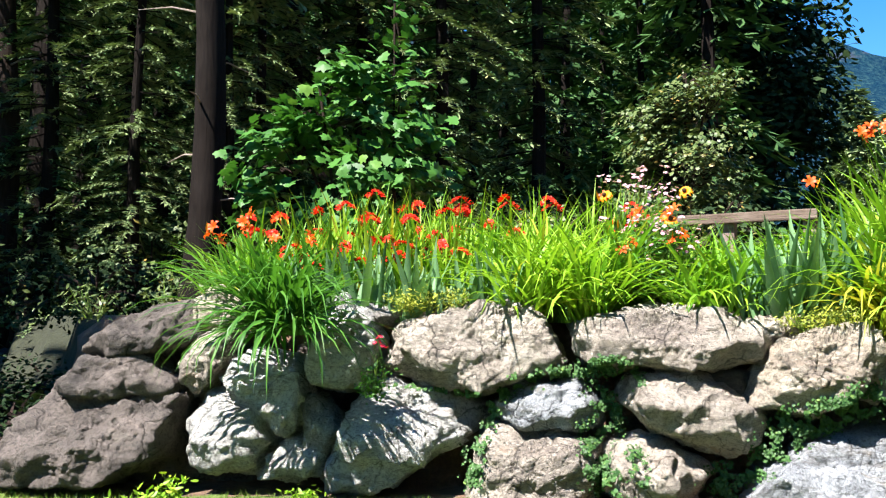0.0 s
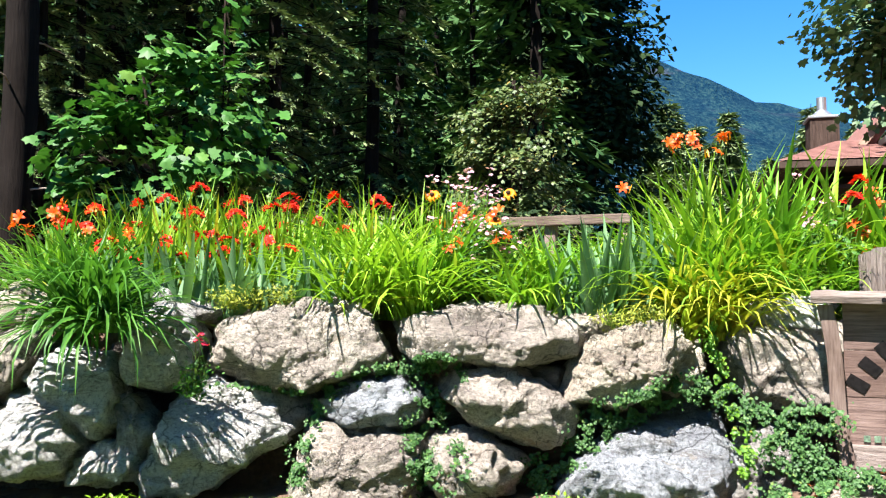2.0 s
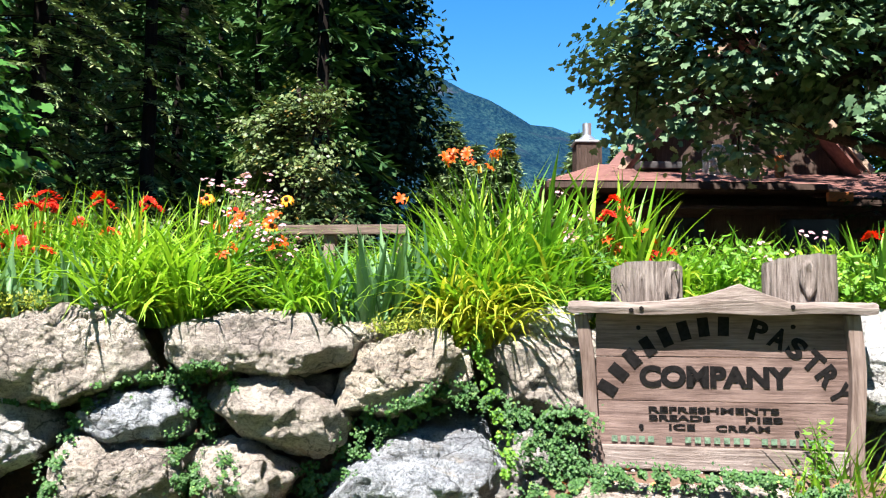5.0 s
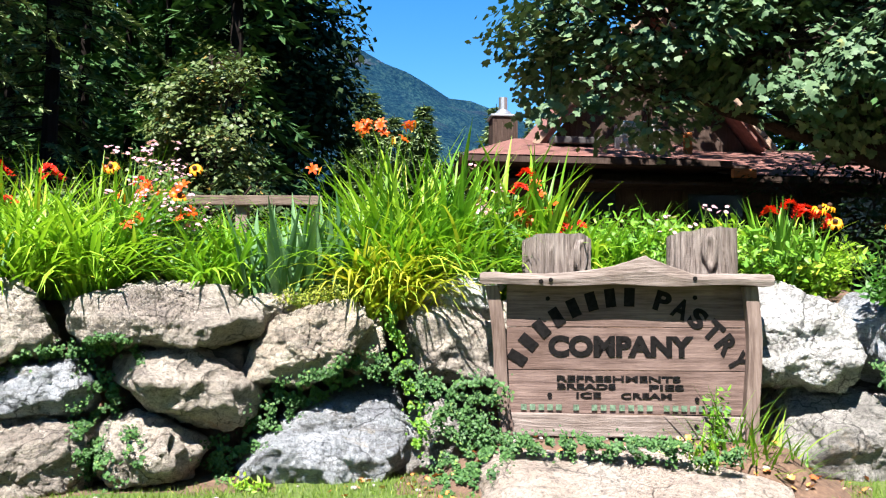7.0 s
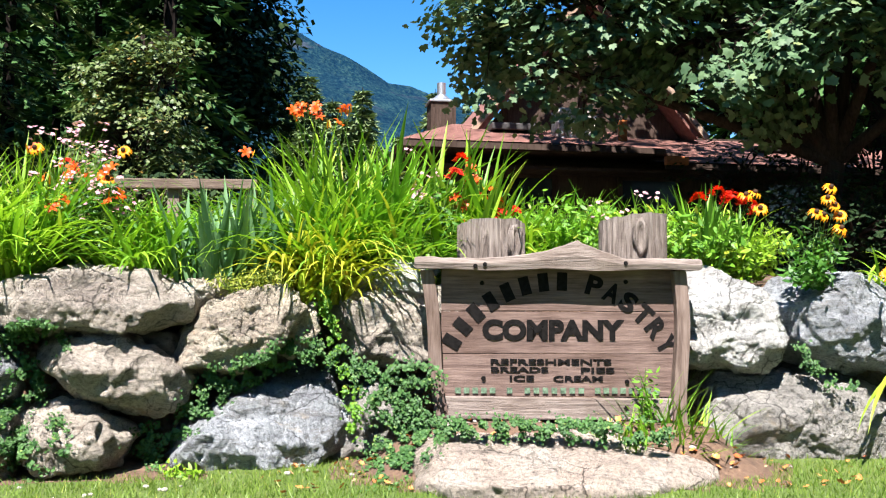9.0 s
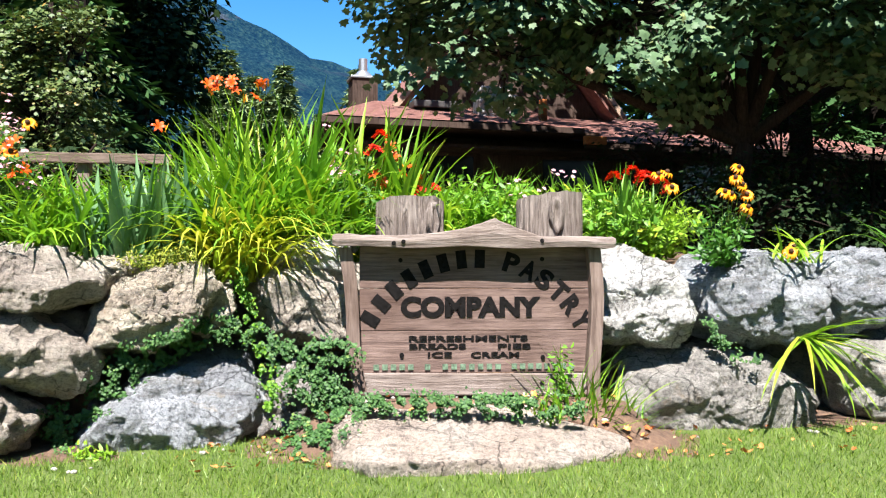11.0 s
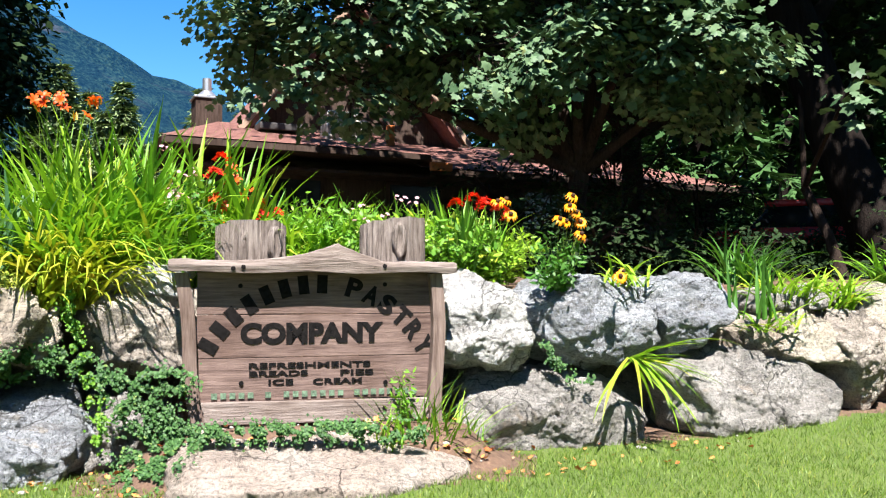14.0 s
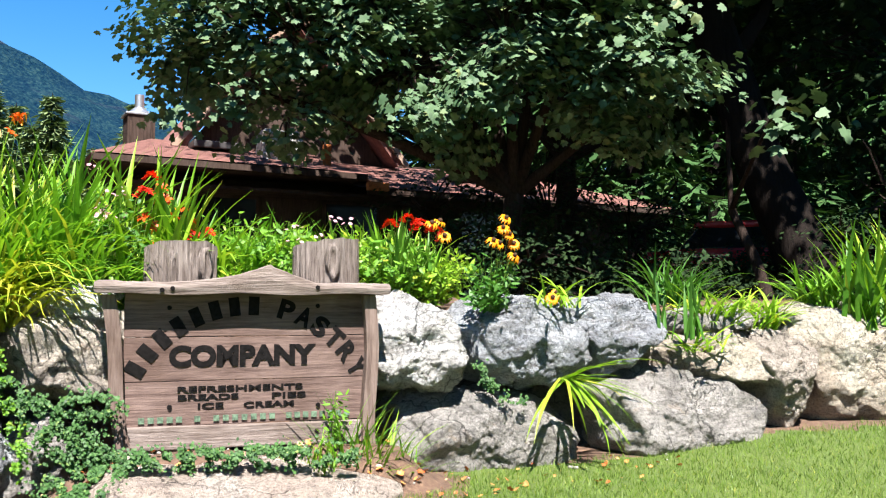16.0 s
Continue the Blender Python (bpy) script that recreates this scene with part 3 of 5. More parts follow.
def build_sign():
    root = new("wooden_sign")
    root.matrix_world = SIGN
    tagged(root, "weathered gray-brown wooden plank sign with carved black lettering", "sign")
    # planks, their faces at y = 0
    for i, (z0, z1) in enumerate(((0.682, 0.955), (0.412, 0.678), (0.139, 0.408))):
        place("plank", box("plank", (1.50, 0.04, z1 - z0), WOOD_PLANK, 0.004, 0.0012, 6, i), root, m=pose(0.85, 0.0215 + 0.0006 * i, (z0 + z1) / 2))
    place("bottom_board", box("bottom_board", (1.46, 0.06, 0.135), WOOD_FRAME, 0.008, 0.006, 6, 8), root, m=pose(0.84, -0.012, 0.068, 0, 0.6, 0))

    def left(c):
        c.x += 0.105 * (0.47 - c.z) / 0.94 - 0.05 + 0.012 * math.sin(c.z * 7)
        return c

    def right(c):
        c.x += 0.014 * math.sin((c.z + 0.1) * 6.5) + 0.008
        return c
    place("post", box("post", (0.085, 0.10, 0.93), WOOD_POST, 0.01, 0.003, 8, 2, left), root, m=pose(0.055, -0.025, 0.475))
    place("post", box("post", (0.085, 0.10, 0.97), WOOD_POST, 0.01, 0.003, 8, 3, right), root, m=pose(1.61, -0.025, 0.457))
    # the cap: a board with a raised middle and wavy upper edge
    n, verts, faces = 72, [], []
    for i in range(n + 1):
        x = -0.07 + 1.80 * i / n
        u = (x - 0.96)
        up = 1.024 - 0.010 * math.sin(x * 5) + 0.062 * math.exp(-abs(u / 0.13) ** 1.3) - 0.02 * math.exp(-((x - 1.25) / 0.1) ** 2)
        up += 0.034 * math.exp(-(u / 0.36) ** 2) * (u < 0) + 0.02 * math.exp(-(u / 0.3) ** 2) * (u >= 0) - 0.012 * (i in (0, n))
        low = 0.944 + 0.006 * math.sin(x * 9 + 1) + 0.01 * (i in (0, n))
        up += 0.006 * noise.noise(Vector((x * 14, 0, 0)))
        for y, z in ((-0.135, low), (-0.145, (low + up) / 2), (-0.135, up - 0.006), (-0.125, up), (0.055, up), (0.055, low)):
            verts.append((x, y, z))
    for i in range(n):
        for k in range(6):
            a, b = i * 6 + k, i * 6 + (k + 1) % 6
            faces.append((a, b, b + 6, a + 6))
    faces += [tuple(range(6)), tuple(n * 6 + k for k in reversed(range(6)))]
    place("cap", mesh("cap", verts, faces, WOOD_FRAME), root, "wavy-edged split board with a raised middle")
    for x, z, y in ((0.31, 0.966, -0.143), (0.37, 0.975, -0.143), (1.25, 0.985, -0.143), (0.36, 0.86, -0.004), (1.28, 0.87, -0.004), (0.37, 0.255, -0.004), (1.285, 0.235, -0.004), (1.27, 0.075, -0.047)):
        bm = bmesh.new()
        bmesh.ops.create_cone(bm, cap_ends=True, segments=14, radius1=0.015, radius2=0.013, depth=0.012)
        place("bolt", from_bm("bolt", bm, PAINT_BLACK), root, m=pose(x, y, z, 90))
    # lettering on the arc: the place name as plain shapes, then the trade
    cx, cz, rad = 0.845, 0.080, 0.735

    def on_arc(a, me, name):
        s = radians(a)
        place(name, me, root, m=pose(cx + rad * math.sin(s), -0.002, cz + rad * math.cos(s), 0, 0, 0) @ pose(0, 0, 0, 0, a, 0) @ pose(0, 0, 0, 90, 0, 0))
    for i in range(8):
        a = -59 + i * 8.7
        bm = bmesh.new()
        bmesh.ops.create_cube(bm, size=1, matrix=Matrix.Translation((0, 0.056, 0)) @ Matrix.Diagonal((0.066, 0.118, 0.006, 1)))
        on_arc(a, from_bm("letter_bar", bm, PAINT_BLACK), "letter_bar")
    for i, ch in enumerate("PASTRY"):
        on_arc(17 + i * 8.7, widen(text_mesh("letter", ch, 0.16, PAINT_BLACK, 0.007), 0.10, 0.128), "letter")
    lines = (("COMPANY", 0.815, 0.905, 0.495, 0.134, PAINT_BLACK, 0.010), ("REFRESHMENTS", 0.80, 0.77, 0.342, 0.036, PAINT_BLACK, 0.0012), ("BREADS", 0.60, 0.365, 0.294, 0.034, PAINT_BLACK, 0.0012),
             ("PIES", 1.097, 0.215, 0.290, 0.035, PAINT_BLACK, 0.001), ("ICE", 0.614, 0.155, 0.238, 0.036, PAINT_BLACK, 0.001), ("CREAM", 0.972, 0.315, 0.236, 0.036, PAINT_BLACK, 0.001))
    for word, x, wide, z, tall, mat, bold in lines:
        place("lettering", widen(text_mesh("lettering", word, tall * 1.4, mat, bold), wide, tall), root, m=pose(x, -0.002, z, 90))
    bar = box("name_bar", (0.035, 0.006, 0.036), PAINT_GREEN, 0)
    for x0, x1 in ((0.18, 0.455), (0.52, 0.55), (0.62, 1.02), (1.07, 1.50)):
        count = max(1, round((x1 - x0) / 0.055))
        for k in range(count):
            place("name_bar", bar, root, m=pose(x0 + (x1 - x0) * (k + 0.5) / count, -0.004, 0.178))


build_sign()


def build_log(x, y, z0, z1, r, seed, yaw):
    """A short upright log with long drying cracks and a knot hollow."""
    n, rows, verts, faces = 72, 26, [], []
    rnd = random.Random(seed)
    cracks = [(rnd.uniform(0, 6.28), rnd.uniform(0.012, 0.042), rnd.uniform(0.025, 0.06)) for _ in range(20)]
    for j in range(rows):
        u = j / (rows - 1)
        for i in range(n):
            a = i / n * 2 * math.pi
            rr = r * (1.0 + 0.035 * math.sin(2 * a + seed) + 0.025 * math.sin(5 * a) + 0.05 * noise.noise(Vector((math.cos(a) * 2, math.sin(a) * 2, u * 2 + seed))))
            for c, deep, wide in cracks:
                k = (a - c - 0.08 * math.sin(u * 5 + c) + math.pi) % (2 * math.pi) - math.pi
                rr -= deep * math.exp(-(k / wide) ** 2) * r / 0.22
            rr += 0.006 * noise.noise(Vector((math.cos(a) * 9, math.sin(a) * 9, u * 1.5)))
            rr *= 1.03 - 0.05 * u
            lift = 0.03 * math.sin(a + seed) + 0.012 * noise.noise(Vector((math.cos(a) * 3, math.sin(a) * 3, seed))) if j == rows - 1 else 0
            verts.append((rr * math.cos(a), rr * math.sin(a), (z1 - z0) * u + lift))
    for j in range(rows - 1):
        for i in range(n):
            a, b = j * n + i, j * n + (i + 1) % n
            faces.append((a, b, b + n, a + n))
    verts.append((0, 0, z1 - z0 - 0.012))
    faces += [((rows - 1) * n + i, (rows - 1) * n + (i + 1) % n, len(verts) - 1) for i in range(n)]
    root = new("log_post")
    root.matrix_world = pose(x, y, z0, 0, 0, yaw)
    tagged(root, "cut gray weathered log post with drying cracks behind the sign", "log post", "log posts behind the sign")
    place("log", mesh("log", verts, faces, WOOD_LOG), root)
    bm = bmesh.new()
    bmesh.ops.create_icosphere(bm, subdivisions=3, radius=1)
    for v in bm.verts:
        c = v.co
        hollow = max(0, 1 - ((c.x) ** 2 * 4 + (c.z) ** 2 * 1.3))
        v.co = Vector((c.x * 0.05, c.y * 0.045 + hollow * 0.055, c.z * 0.12)) * (1 + 0.3 * noise.noise(c * 3))
    place("knot", from_bm("knot", bm, WOOD_LOG, True), root, "split bark knot", m=pose(r * 0.62, -r * 0.80, z1 - z0 - 0.13, 0, 0, 35))


build_log(3.74, 4.66, 0.3, 1.60, 0.235, 3, -36)
build_log(4.52, 4.12, 0.3, 1.64, 0.225, 8, -70)



# ---- garden plants ----
class Leaves:
    """Gathers many small shapes into one mesh."""

    def __init__(self):
        self.v, self.f = [], []

    def ribbon(self, base, az, lean, droop, length, width, rnd, seg=6, fold=0.35, tipw=0.06):
        p, a = Vector(base), radians(lean)
        side = Vector((-math.sin(az), math.cos(az), 0))
        twist = rnd.uniform(-0.5, 0.5)
        start = len(self.v)
        for i in range(seg + 1):
            u = i / seg
            ahead = Vector((math.cos(az) * math.sin(a), math.sin(az) * math.sin(a), math.cos(a)))
            up = ahead.cross(side)
            s = (side * math.cos(twist * u) + up * math.sin(twist * u))
            w = width * (0.55 + 1.6 * u * (1 - u)) * (1 - u ** 3) + width * tipw * 0.3
            mid = p + up * (-fold * w)
            self.v += [tuple(p - s * w), tuple(mid), tuple(p + s * w)]
            p = p + ahead * (length / seg)
            a += radians(droop) / seg * (0.35 + 1.3 * u)
        for i in range(seg):
            k = start + 3 * i
            self.f += [(k, k + 1, k + 4, k + 3), (k + 1, k + 2, k + 5, k + 4)]
        return p

    def fan(self, centre, normal, spin, outline, size, cup=0.0):
        """A leaf or petal wheel: an outline of (angle, radius) round a centre, folded by cup."""
        n = Vector(normal).normalized()
        x = n.orthogonal().normalized()
        y = n.cross(x)
        c = Vector(centre)
        k = len(self.v)
        self.v.append(tuple(c))
        for ang, r in outline:
            a = ang + spin
            self.v.append(tuple(c + (x * math.cos(a) + y * math.sin(a)) * r * size + n * cup * r * size))
        m = len(outline)
        self.f += [(k, k + 1 + i, k + 1 + (i + 1) % m) for i in range(m)]

    def stalk(self, a, b, r, sag=0.0):
        a, b = Vector(a), Vector(b)
        k, n = len(self.v), 3
        for i in range(n + 1):
            u = i / n
            c = a.lerp(b, u) + Vector((0, 0, sag * 4 * u * (1 - u)))
            for j in range(3):
                t = j * 2.094
                rr = r * (1 - 0.5 * u)
                self.v.append((c.x + rr * math.cos(t), c.y + rr * math.sin(t), c.z))
        for i in range(n):
            for j in range(3):
                p, q = k + 3 * i + j, k + 3 * i + (j + 1) % 3
                self.f.append((p, q, q + 3, p + 3))

    def petals(self, centre, ahead, count, length, width, curl, rnd):
        """Open petals round an axis."""
        n = Vector(ahead).normalized()
        x = n.orthogonal().normalized()
        y = n.cross(x)
        for i in range(count):
            a = i * 6.2832 / count + rnd.uniform(-0.15, 0.15)
            o = x * math.cos(a) + y * math.sin(a)
            s = n.cross(o)
            k = len(self.v)
            for u, w, lift in ((0, 0.15, 0), (0.45, 1.0, 0.42), (0.8, 0.8, 0.5), (1.0, 0.1, 0.5 - curl)):
                c = Vector(centre) + o * length * u + n * length * lift * 0.8
                self.v += [tuple(c - s * width * w), tuple(c + s * width * w)]
            self.f += [(k + 2 * j, k + 2 * j + 1, k + 2 * j + 3, k + 2 * j + 2) for j in range(3)]

    def mesh(self, name, mat, smooth=True):
        return mesh(name, self.v, self.f, mat, smooth)


def strap_clump(name, label, bearing, dist, n, length, width, lean, droop, mat, seed, spread=0.16, z=None, category="plant", group="", aim=None, wide=None):
    """A clump of long strap leaves. aim: the way that most of them lean, in degrees from +x."""
    rnd = random.Random(seed)
    base = at(bearing, dist)
    base.z = max(height(base.x, base.y), 1.2 if bearing < 60 else 1.02) - 0.02 if z is None else z
    root = new(name)
    root.location = base
    tagged(root, label, category, group)
    lv, apart, fans = Leaves(), n <= 64, [Leaves() for _ in range(6)]
    for _ in range(n):
        lv = Leaves() if apart else fans[_ % 6]
        az = rnd.uniform(0, 6.283) if aim is None else radians(aim + rnd.gauss(0, 60))
        r = spread * math.sqrt(rnd.random())
        t = rnd.uniform(0, 6.283)
        off = (r * math.cos(t) * (wide or 1), r * math.sin(t), 0)
        lv.ribbon(off, az, rnd.uniform(*lean), rnd.uniform(*droop), length * rnd.uniform(0.55, 1.12), width * rnd.uniform(0.7, 1.25) * 1.3, rnd)
        if apart:
            place("leaf", lv.mesh("leaf", mat), root)
    for lv in () if apart else fans:
        place("leaf_fan", lv.mesh("leaf_fan", mat), root)
    return root


def flower_stem(root, foot, tip, mat, kind, seed, r=0.004):
    """A stem under root with its blooms; foot and tip relative to the clump."""
    rnd = random.Random(seed)
    lv = Leaves()
    lv.stalk(foot, tip, r, 0.0)
    stem = place("flower_stem", lv.mesh("flower_stem", STEM), root)
    tip = Vector(tip)
    if kind == "lily":
        for k in range(rnd.randint(1, 2)):
            b = Leaves()
            d = Vector((rnd.uniform(-0.9, 0.6), rnd.uniform(-1.0, 0.1), rnd.uniform(0.2, 0.9)))
            c = tip + Vector((rnd.uniform(-0.05, 0.05), rnd.uniform(-0.04, 0.04), -0.05 * k))
            b.petals(c, d, 6, 0.056, 0.012, 0.28, rnd)
            place("bloom", b.mesh("bloom", mat), stem)
        for k in range(2):
            b = Leaves()
            c = tip + Vector((rnd.uniform(-0.04, 0.04), rnd.uniform(-0.03, 0.03), -0.03))
            b.ribbon(c, rnd.uniform(0, 6.28), 25, 15, 0.075, 0.008, rnd, 3)
            place("bud", b.mesh("bud", PETAL_GOLD), stem)
    elif kind == "crocosmia":
        b = Leaves()
        d = (tip - Vector(foot)).normalized()
        out = Vector((rnd.uniform(-1, 1), rnd.uniform(-1, 0.4), 0)).normalized()
        for k in range(11):
            u = k / 10
            c = tip + out * (0.15 * u - 0.03) + Vector((0, 0, 0.05 * math.sin(u * 3)))
            b.petals(c, Vector((rnd.uniform(-0.5, 0.5), rnd.uniform(-0.6, 0.2), 1)) + out * 0.5, 5, 0.033, 0.0085, 0.1, rnd)
        place("bloom_spray", b.mesh("bloom_spray", mat), stem)
    elif kind == "susan":
        d = Vector((rnd.uniform(-0.7, 0.2), rnd.uniform(-0.9, -0.3), rnd.uniform(0.5, 1.0)))
        b = Leaves()
        b.petals(tip, d, 13, 0.052, 0.011, 0.75, rnd)
        place("bloom", b.mesh("bloom", mat), stem)
        bm = bmesh.new()
        bmesh.ops.create_icosphere(bm, subdivisions=2, radius=0.017, matrix=Matrix.Translation(tip + d.normalized() * 0.028))
        place("cone", from_bm("cone", bm, CONE_DARK, True), stem, "dark brown cone")
    else:
        for k in range(4):
            b = Leaves()
            c = tip + Vector((rnd.gauss(0, 0.03), rnd.gauss(0, 0.03), rnd.gauss(0, 0.02)))
            b.petals(c, Vector((rnd.uniform(-0.6, 0.4), rnd.uniform(-1, 0.2), 0.8)), 5, 0.018, 0.008, 0.2, rnd)
            place("bloom", b.mesh("bloom", mat), stem)


LANCE = [(0, 1.0), (0.35, 0.55), (0.9, 0.28), (2.2, 0.22), (3.14, 0.3), (4.08, 0.22), (5.38, 0.28), (5.93, 0.55)]
HEART = [(0, 1.0), (0.6, 0.72), (1.3, 0.75), (2.2, 0.85), (3.14, 0.45), (4.08, 0.85), (4.98, 0.75), (5.68, 0.72)]
IVY = [(0, 1.0), (0.5, 0.5), (1.05, 0.8), (1.9, 0.5), (3.14, 0.35), (4.38, 0.5), (5.23, 0.8), (5.78, 0.5)]
MAPLE = [(0, 1.0), (0.25, 0.78), (0.48, 0.62), (0.85, 0.95), (1.2, 0.66), (1.75, 0.80), (2.5, 0.50), (3.14, 0.30), (3.78, 0.50), (4.53, 0.80), (5.08, 0.66), (5.43, 0.95), (5.80, 0.62), (6.03, 0.78)]


def bushy(name, label, bearing, dist, tall, radius, count, size, mat, seed, z=None, low=0.0, flat=1.0):
    """A leafy perennial: thin stems with small leaves all the way up."""
    rnd = random.Random(seed)
    base = at(bearing, dist)
    base.z = max(height(base.x, base.y), 1.2 if bearing < 60 else 1.02) if z is None else z
    root = new(name)
    root.location = base
    tagged(root, label, "plant")
    lv, st = Leaves(), Leaves()
    for i in range(max(6, count // 25)):
        a, r = rnd.uniform(0, 6.283), radius * math.sqrt(rnd.random())
        tip = Vector((r * math.cos(a), r * math.sin(a) * flat, tall * rnd.uniform(0.6, 1.0) * (1 - 0.35 * (r / radius) ** 2)))
        foot = Vector((tip.x * 0.35, tip.y * 0.35, 0))
        st.stalk(foot, tip, 0.004)
        for k in range(25):
            u = rnd.uniform(low, 1.0)
            c = foot.lerp(tip, u) + Vector((rnd.gauss(0, 0.035), rnd.gauss(0, 0.035), rnd.gauss(0, 0.02)))
            lv.fan(c, (rnd.uniform(-1, 0.8), rnd.uniform(-1, 0.6), rnd.uniform(0.2, 1.2)), rnd.uniform(0, 6.28), LANCE, size * rnd.uniform(0.6, 1.2), rnd.uniform(-0.1, 0.3))
    tagged(place("stem_mass", st.mesh("stem_mass", STEM), root), kind="stuff")
    place("foliage", lv.mesh("foliage", mat), root)
    return root


SWORD, ARCH = "upright green sword-leaved crocosmia clump behind the boulders", "arching bright green daylily clump behind the boulders"
rng = random.Random(11)
# the crocosmia bed
for i, (b, d, n, l) in enumerate(((-10.6, 6.75, 80, 0.85), (-8.0, 6.9, 90, 0.98), (-5.4, 7.0, 100, 1.05), (-2.6, 7.1, 100, 1.08), (0.2, 7.1, 100, 1.05), (3.0, 7.0, 90, 1.0),
                                  (-7.0, 6.5, 70, 0.8), (-3.6, 6.55, 80, 0.85), (-0.6, 6.6, 80, 0.85), (2.4, 6.6, 70, 0.85), (6.4, 7.2, 80, 1.08), (9.6, 7.3, 80, 1.15), (12.0, 7.5, 70, 1.15))):
    c = strap_clump("crocosmia", SWORD + (" with red blooms" if b < 5 else ""), b, d, n, l, 0.014, (4, 38), (6, 45), LEAF_LIME if i % 3 else LEAF_GREEN, 100 + i, 0.26, group="crocosmia in the bed")
    for k in range((5 if d > 6.8 else 6) if b < 4 else 2):
        x, y = rng.uniform(-0.32, 0.32), rng.uniform(-0.3, 0.2)
        flower_stem(c, (x * 0.3, y * 0.3, 0), (x, y, l * rng.uniform(0.42, 0.9)), PETAL_RED, "crocosmia", 900 + i * 9 + k)
# orange lilies at the bed's end
c = strap_clump("daylily", "arching green daylily clump with open orange blooms", -12.6, 6.45, 90, 0.85, 0.011, (10, 45), (40, 110), LEAF_GREEN, 140, 0.2, group="daylilies")
for k, (x, y, z) in enumerate(((-0.24, -0.15, 0.66), (-0.20, -0.10, 0.60), (0.0, -0.1, 0.70), (0.02, -0.05, 0.77), (0.27, -0.1, 0.72), (0.22, -0.15, 0.58), (0.45, -0.12, 0.60))):
    flower_stem(c, (x * 0.3, y * 0.3, 0), (x, y, z), PETAL_ORANGE, "lily", 300 + k)
# dark clump that hangs over the boulders
strap_clump("hanging_lily", "dark green arching lily hanging over the boulders", -10.4, 5.70, 230, 0.92, 0.011, (20, 80), (80, 165), LEAF_DEEP, 150, 0.15, 1.10, aim=-95)
strap_clump("hanging_lily", "dark green arching lily hanging over the boulders", -10.4, 6.0, 120, 0.70, 0.011, (5, 60), (60, 120), LEAF_DEEP, 151, 0.18, 1.22)
# blue-green iris fans
for i, (b, d, n, l) in enumerate(((-7.6, 6.12, 26, 0.5), (-5.9, 6.15, 24, 0.52), (-3.0, 6.1, 22, 0.52), (-1.6, 6.05, 24, 0.5), (1.2, 6.0, 22, 0.46), (3.2, 6.0, 24, 0.46), (20.6, 6.0, 26, 0.62), (22.3, 6.0, 28, 0.66), (24.0, 6.05, 22, 0.68), (26, 6.2, 20, 0.6))):
    strap_clump("iris", "stiff blue-green iris leaf fan", b, d, n, l * 1.1, 0.023, (3, 32), (3, 22), LEAF_BLUE, 160 + i, 0.13, group="irises along the wall", wide=1.5)
# daylily mounds, lime green
for i, (b, d, n, l, mat) in enumerate(((5.2, 6.05, 130, 0.78, LEAF_LIME), (7.4, 6.35, 150, 0.95, LEAF_LIME), (9.2, 6.1, 140, 0.80, LEAF_LIME), (10.8, 6.5, 120, 0.9, LEAF_GREEN), (6.3, 6.75, 110, 1.0, LEAF_LIME),
                                       (15.6, 6.2, 110, 0.62, LEAF_LIME), (17.6, 6.15, 120, 0.66, LEAF_GREEN), (19.4, 6.45, 110, 0.72, LEAF_LIME), (17.0, 6.8, 100, 0.74, LEAF_GREEN), (22.6, 6.6, 110, 0.78, LEAF_GREEN), (24.6, 6.6, 100, 0.8, LEAF_LIME),
                                       (26.9, 6.05, 150, 0.72, LEAF_YELLOW), (28.8, 6.05, 160, 0.74, LEAF_YELLOW), (27.4, 6.25, 170, 0.95, LEAF_LIME), (29.4, 6.3, 150, 0.98, LEAF_GREEN), (31.6, 6.3, 110, 0.85, LEAF_LIME),
                                       (33.6, 6.25, 90, 0.62, LEAF_GREEN), (38.6, 6.6, 130, 0.80, LEAF_LIME), (40.6, 6.7, 110, 0.75, LEAF_LIME), (42.6, 6.9, 100, 0.75, LEAF_GREEN), (45.0, 7.0, 90, 0.65, LEAF_LIME))):
    c = strap_clump("daylily", ARCH if mat != LEAF_YELLOW else "arching daylily clump with yellowing leaves", b, d, n, l * 1.12, 0.012, (8, 55), (60, 150) if mat != LEAF_YELLOW else (80, 185), mat, 180 + i, 0.17, z=1.06 if mat == LEAF_YELLOW else None, group="daylilies")
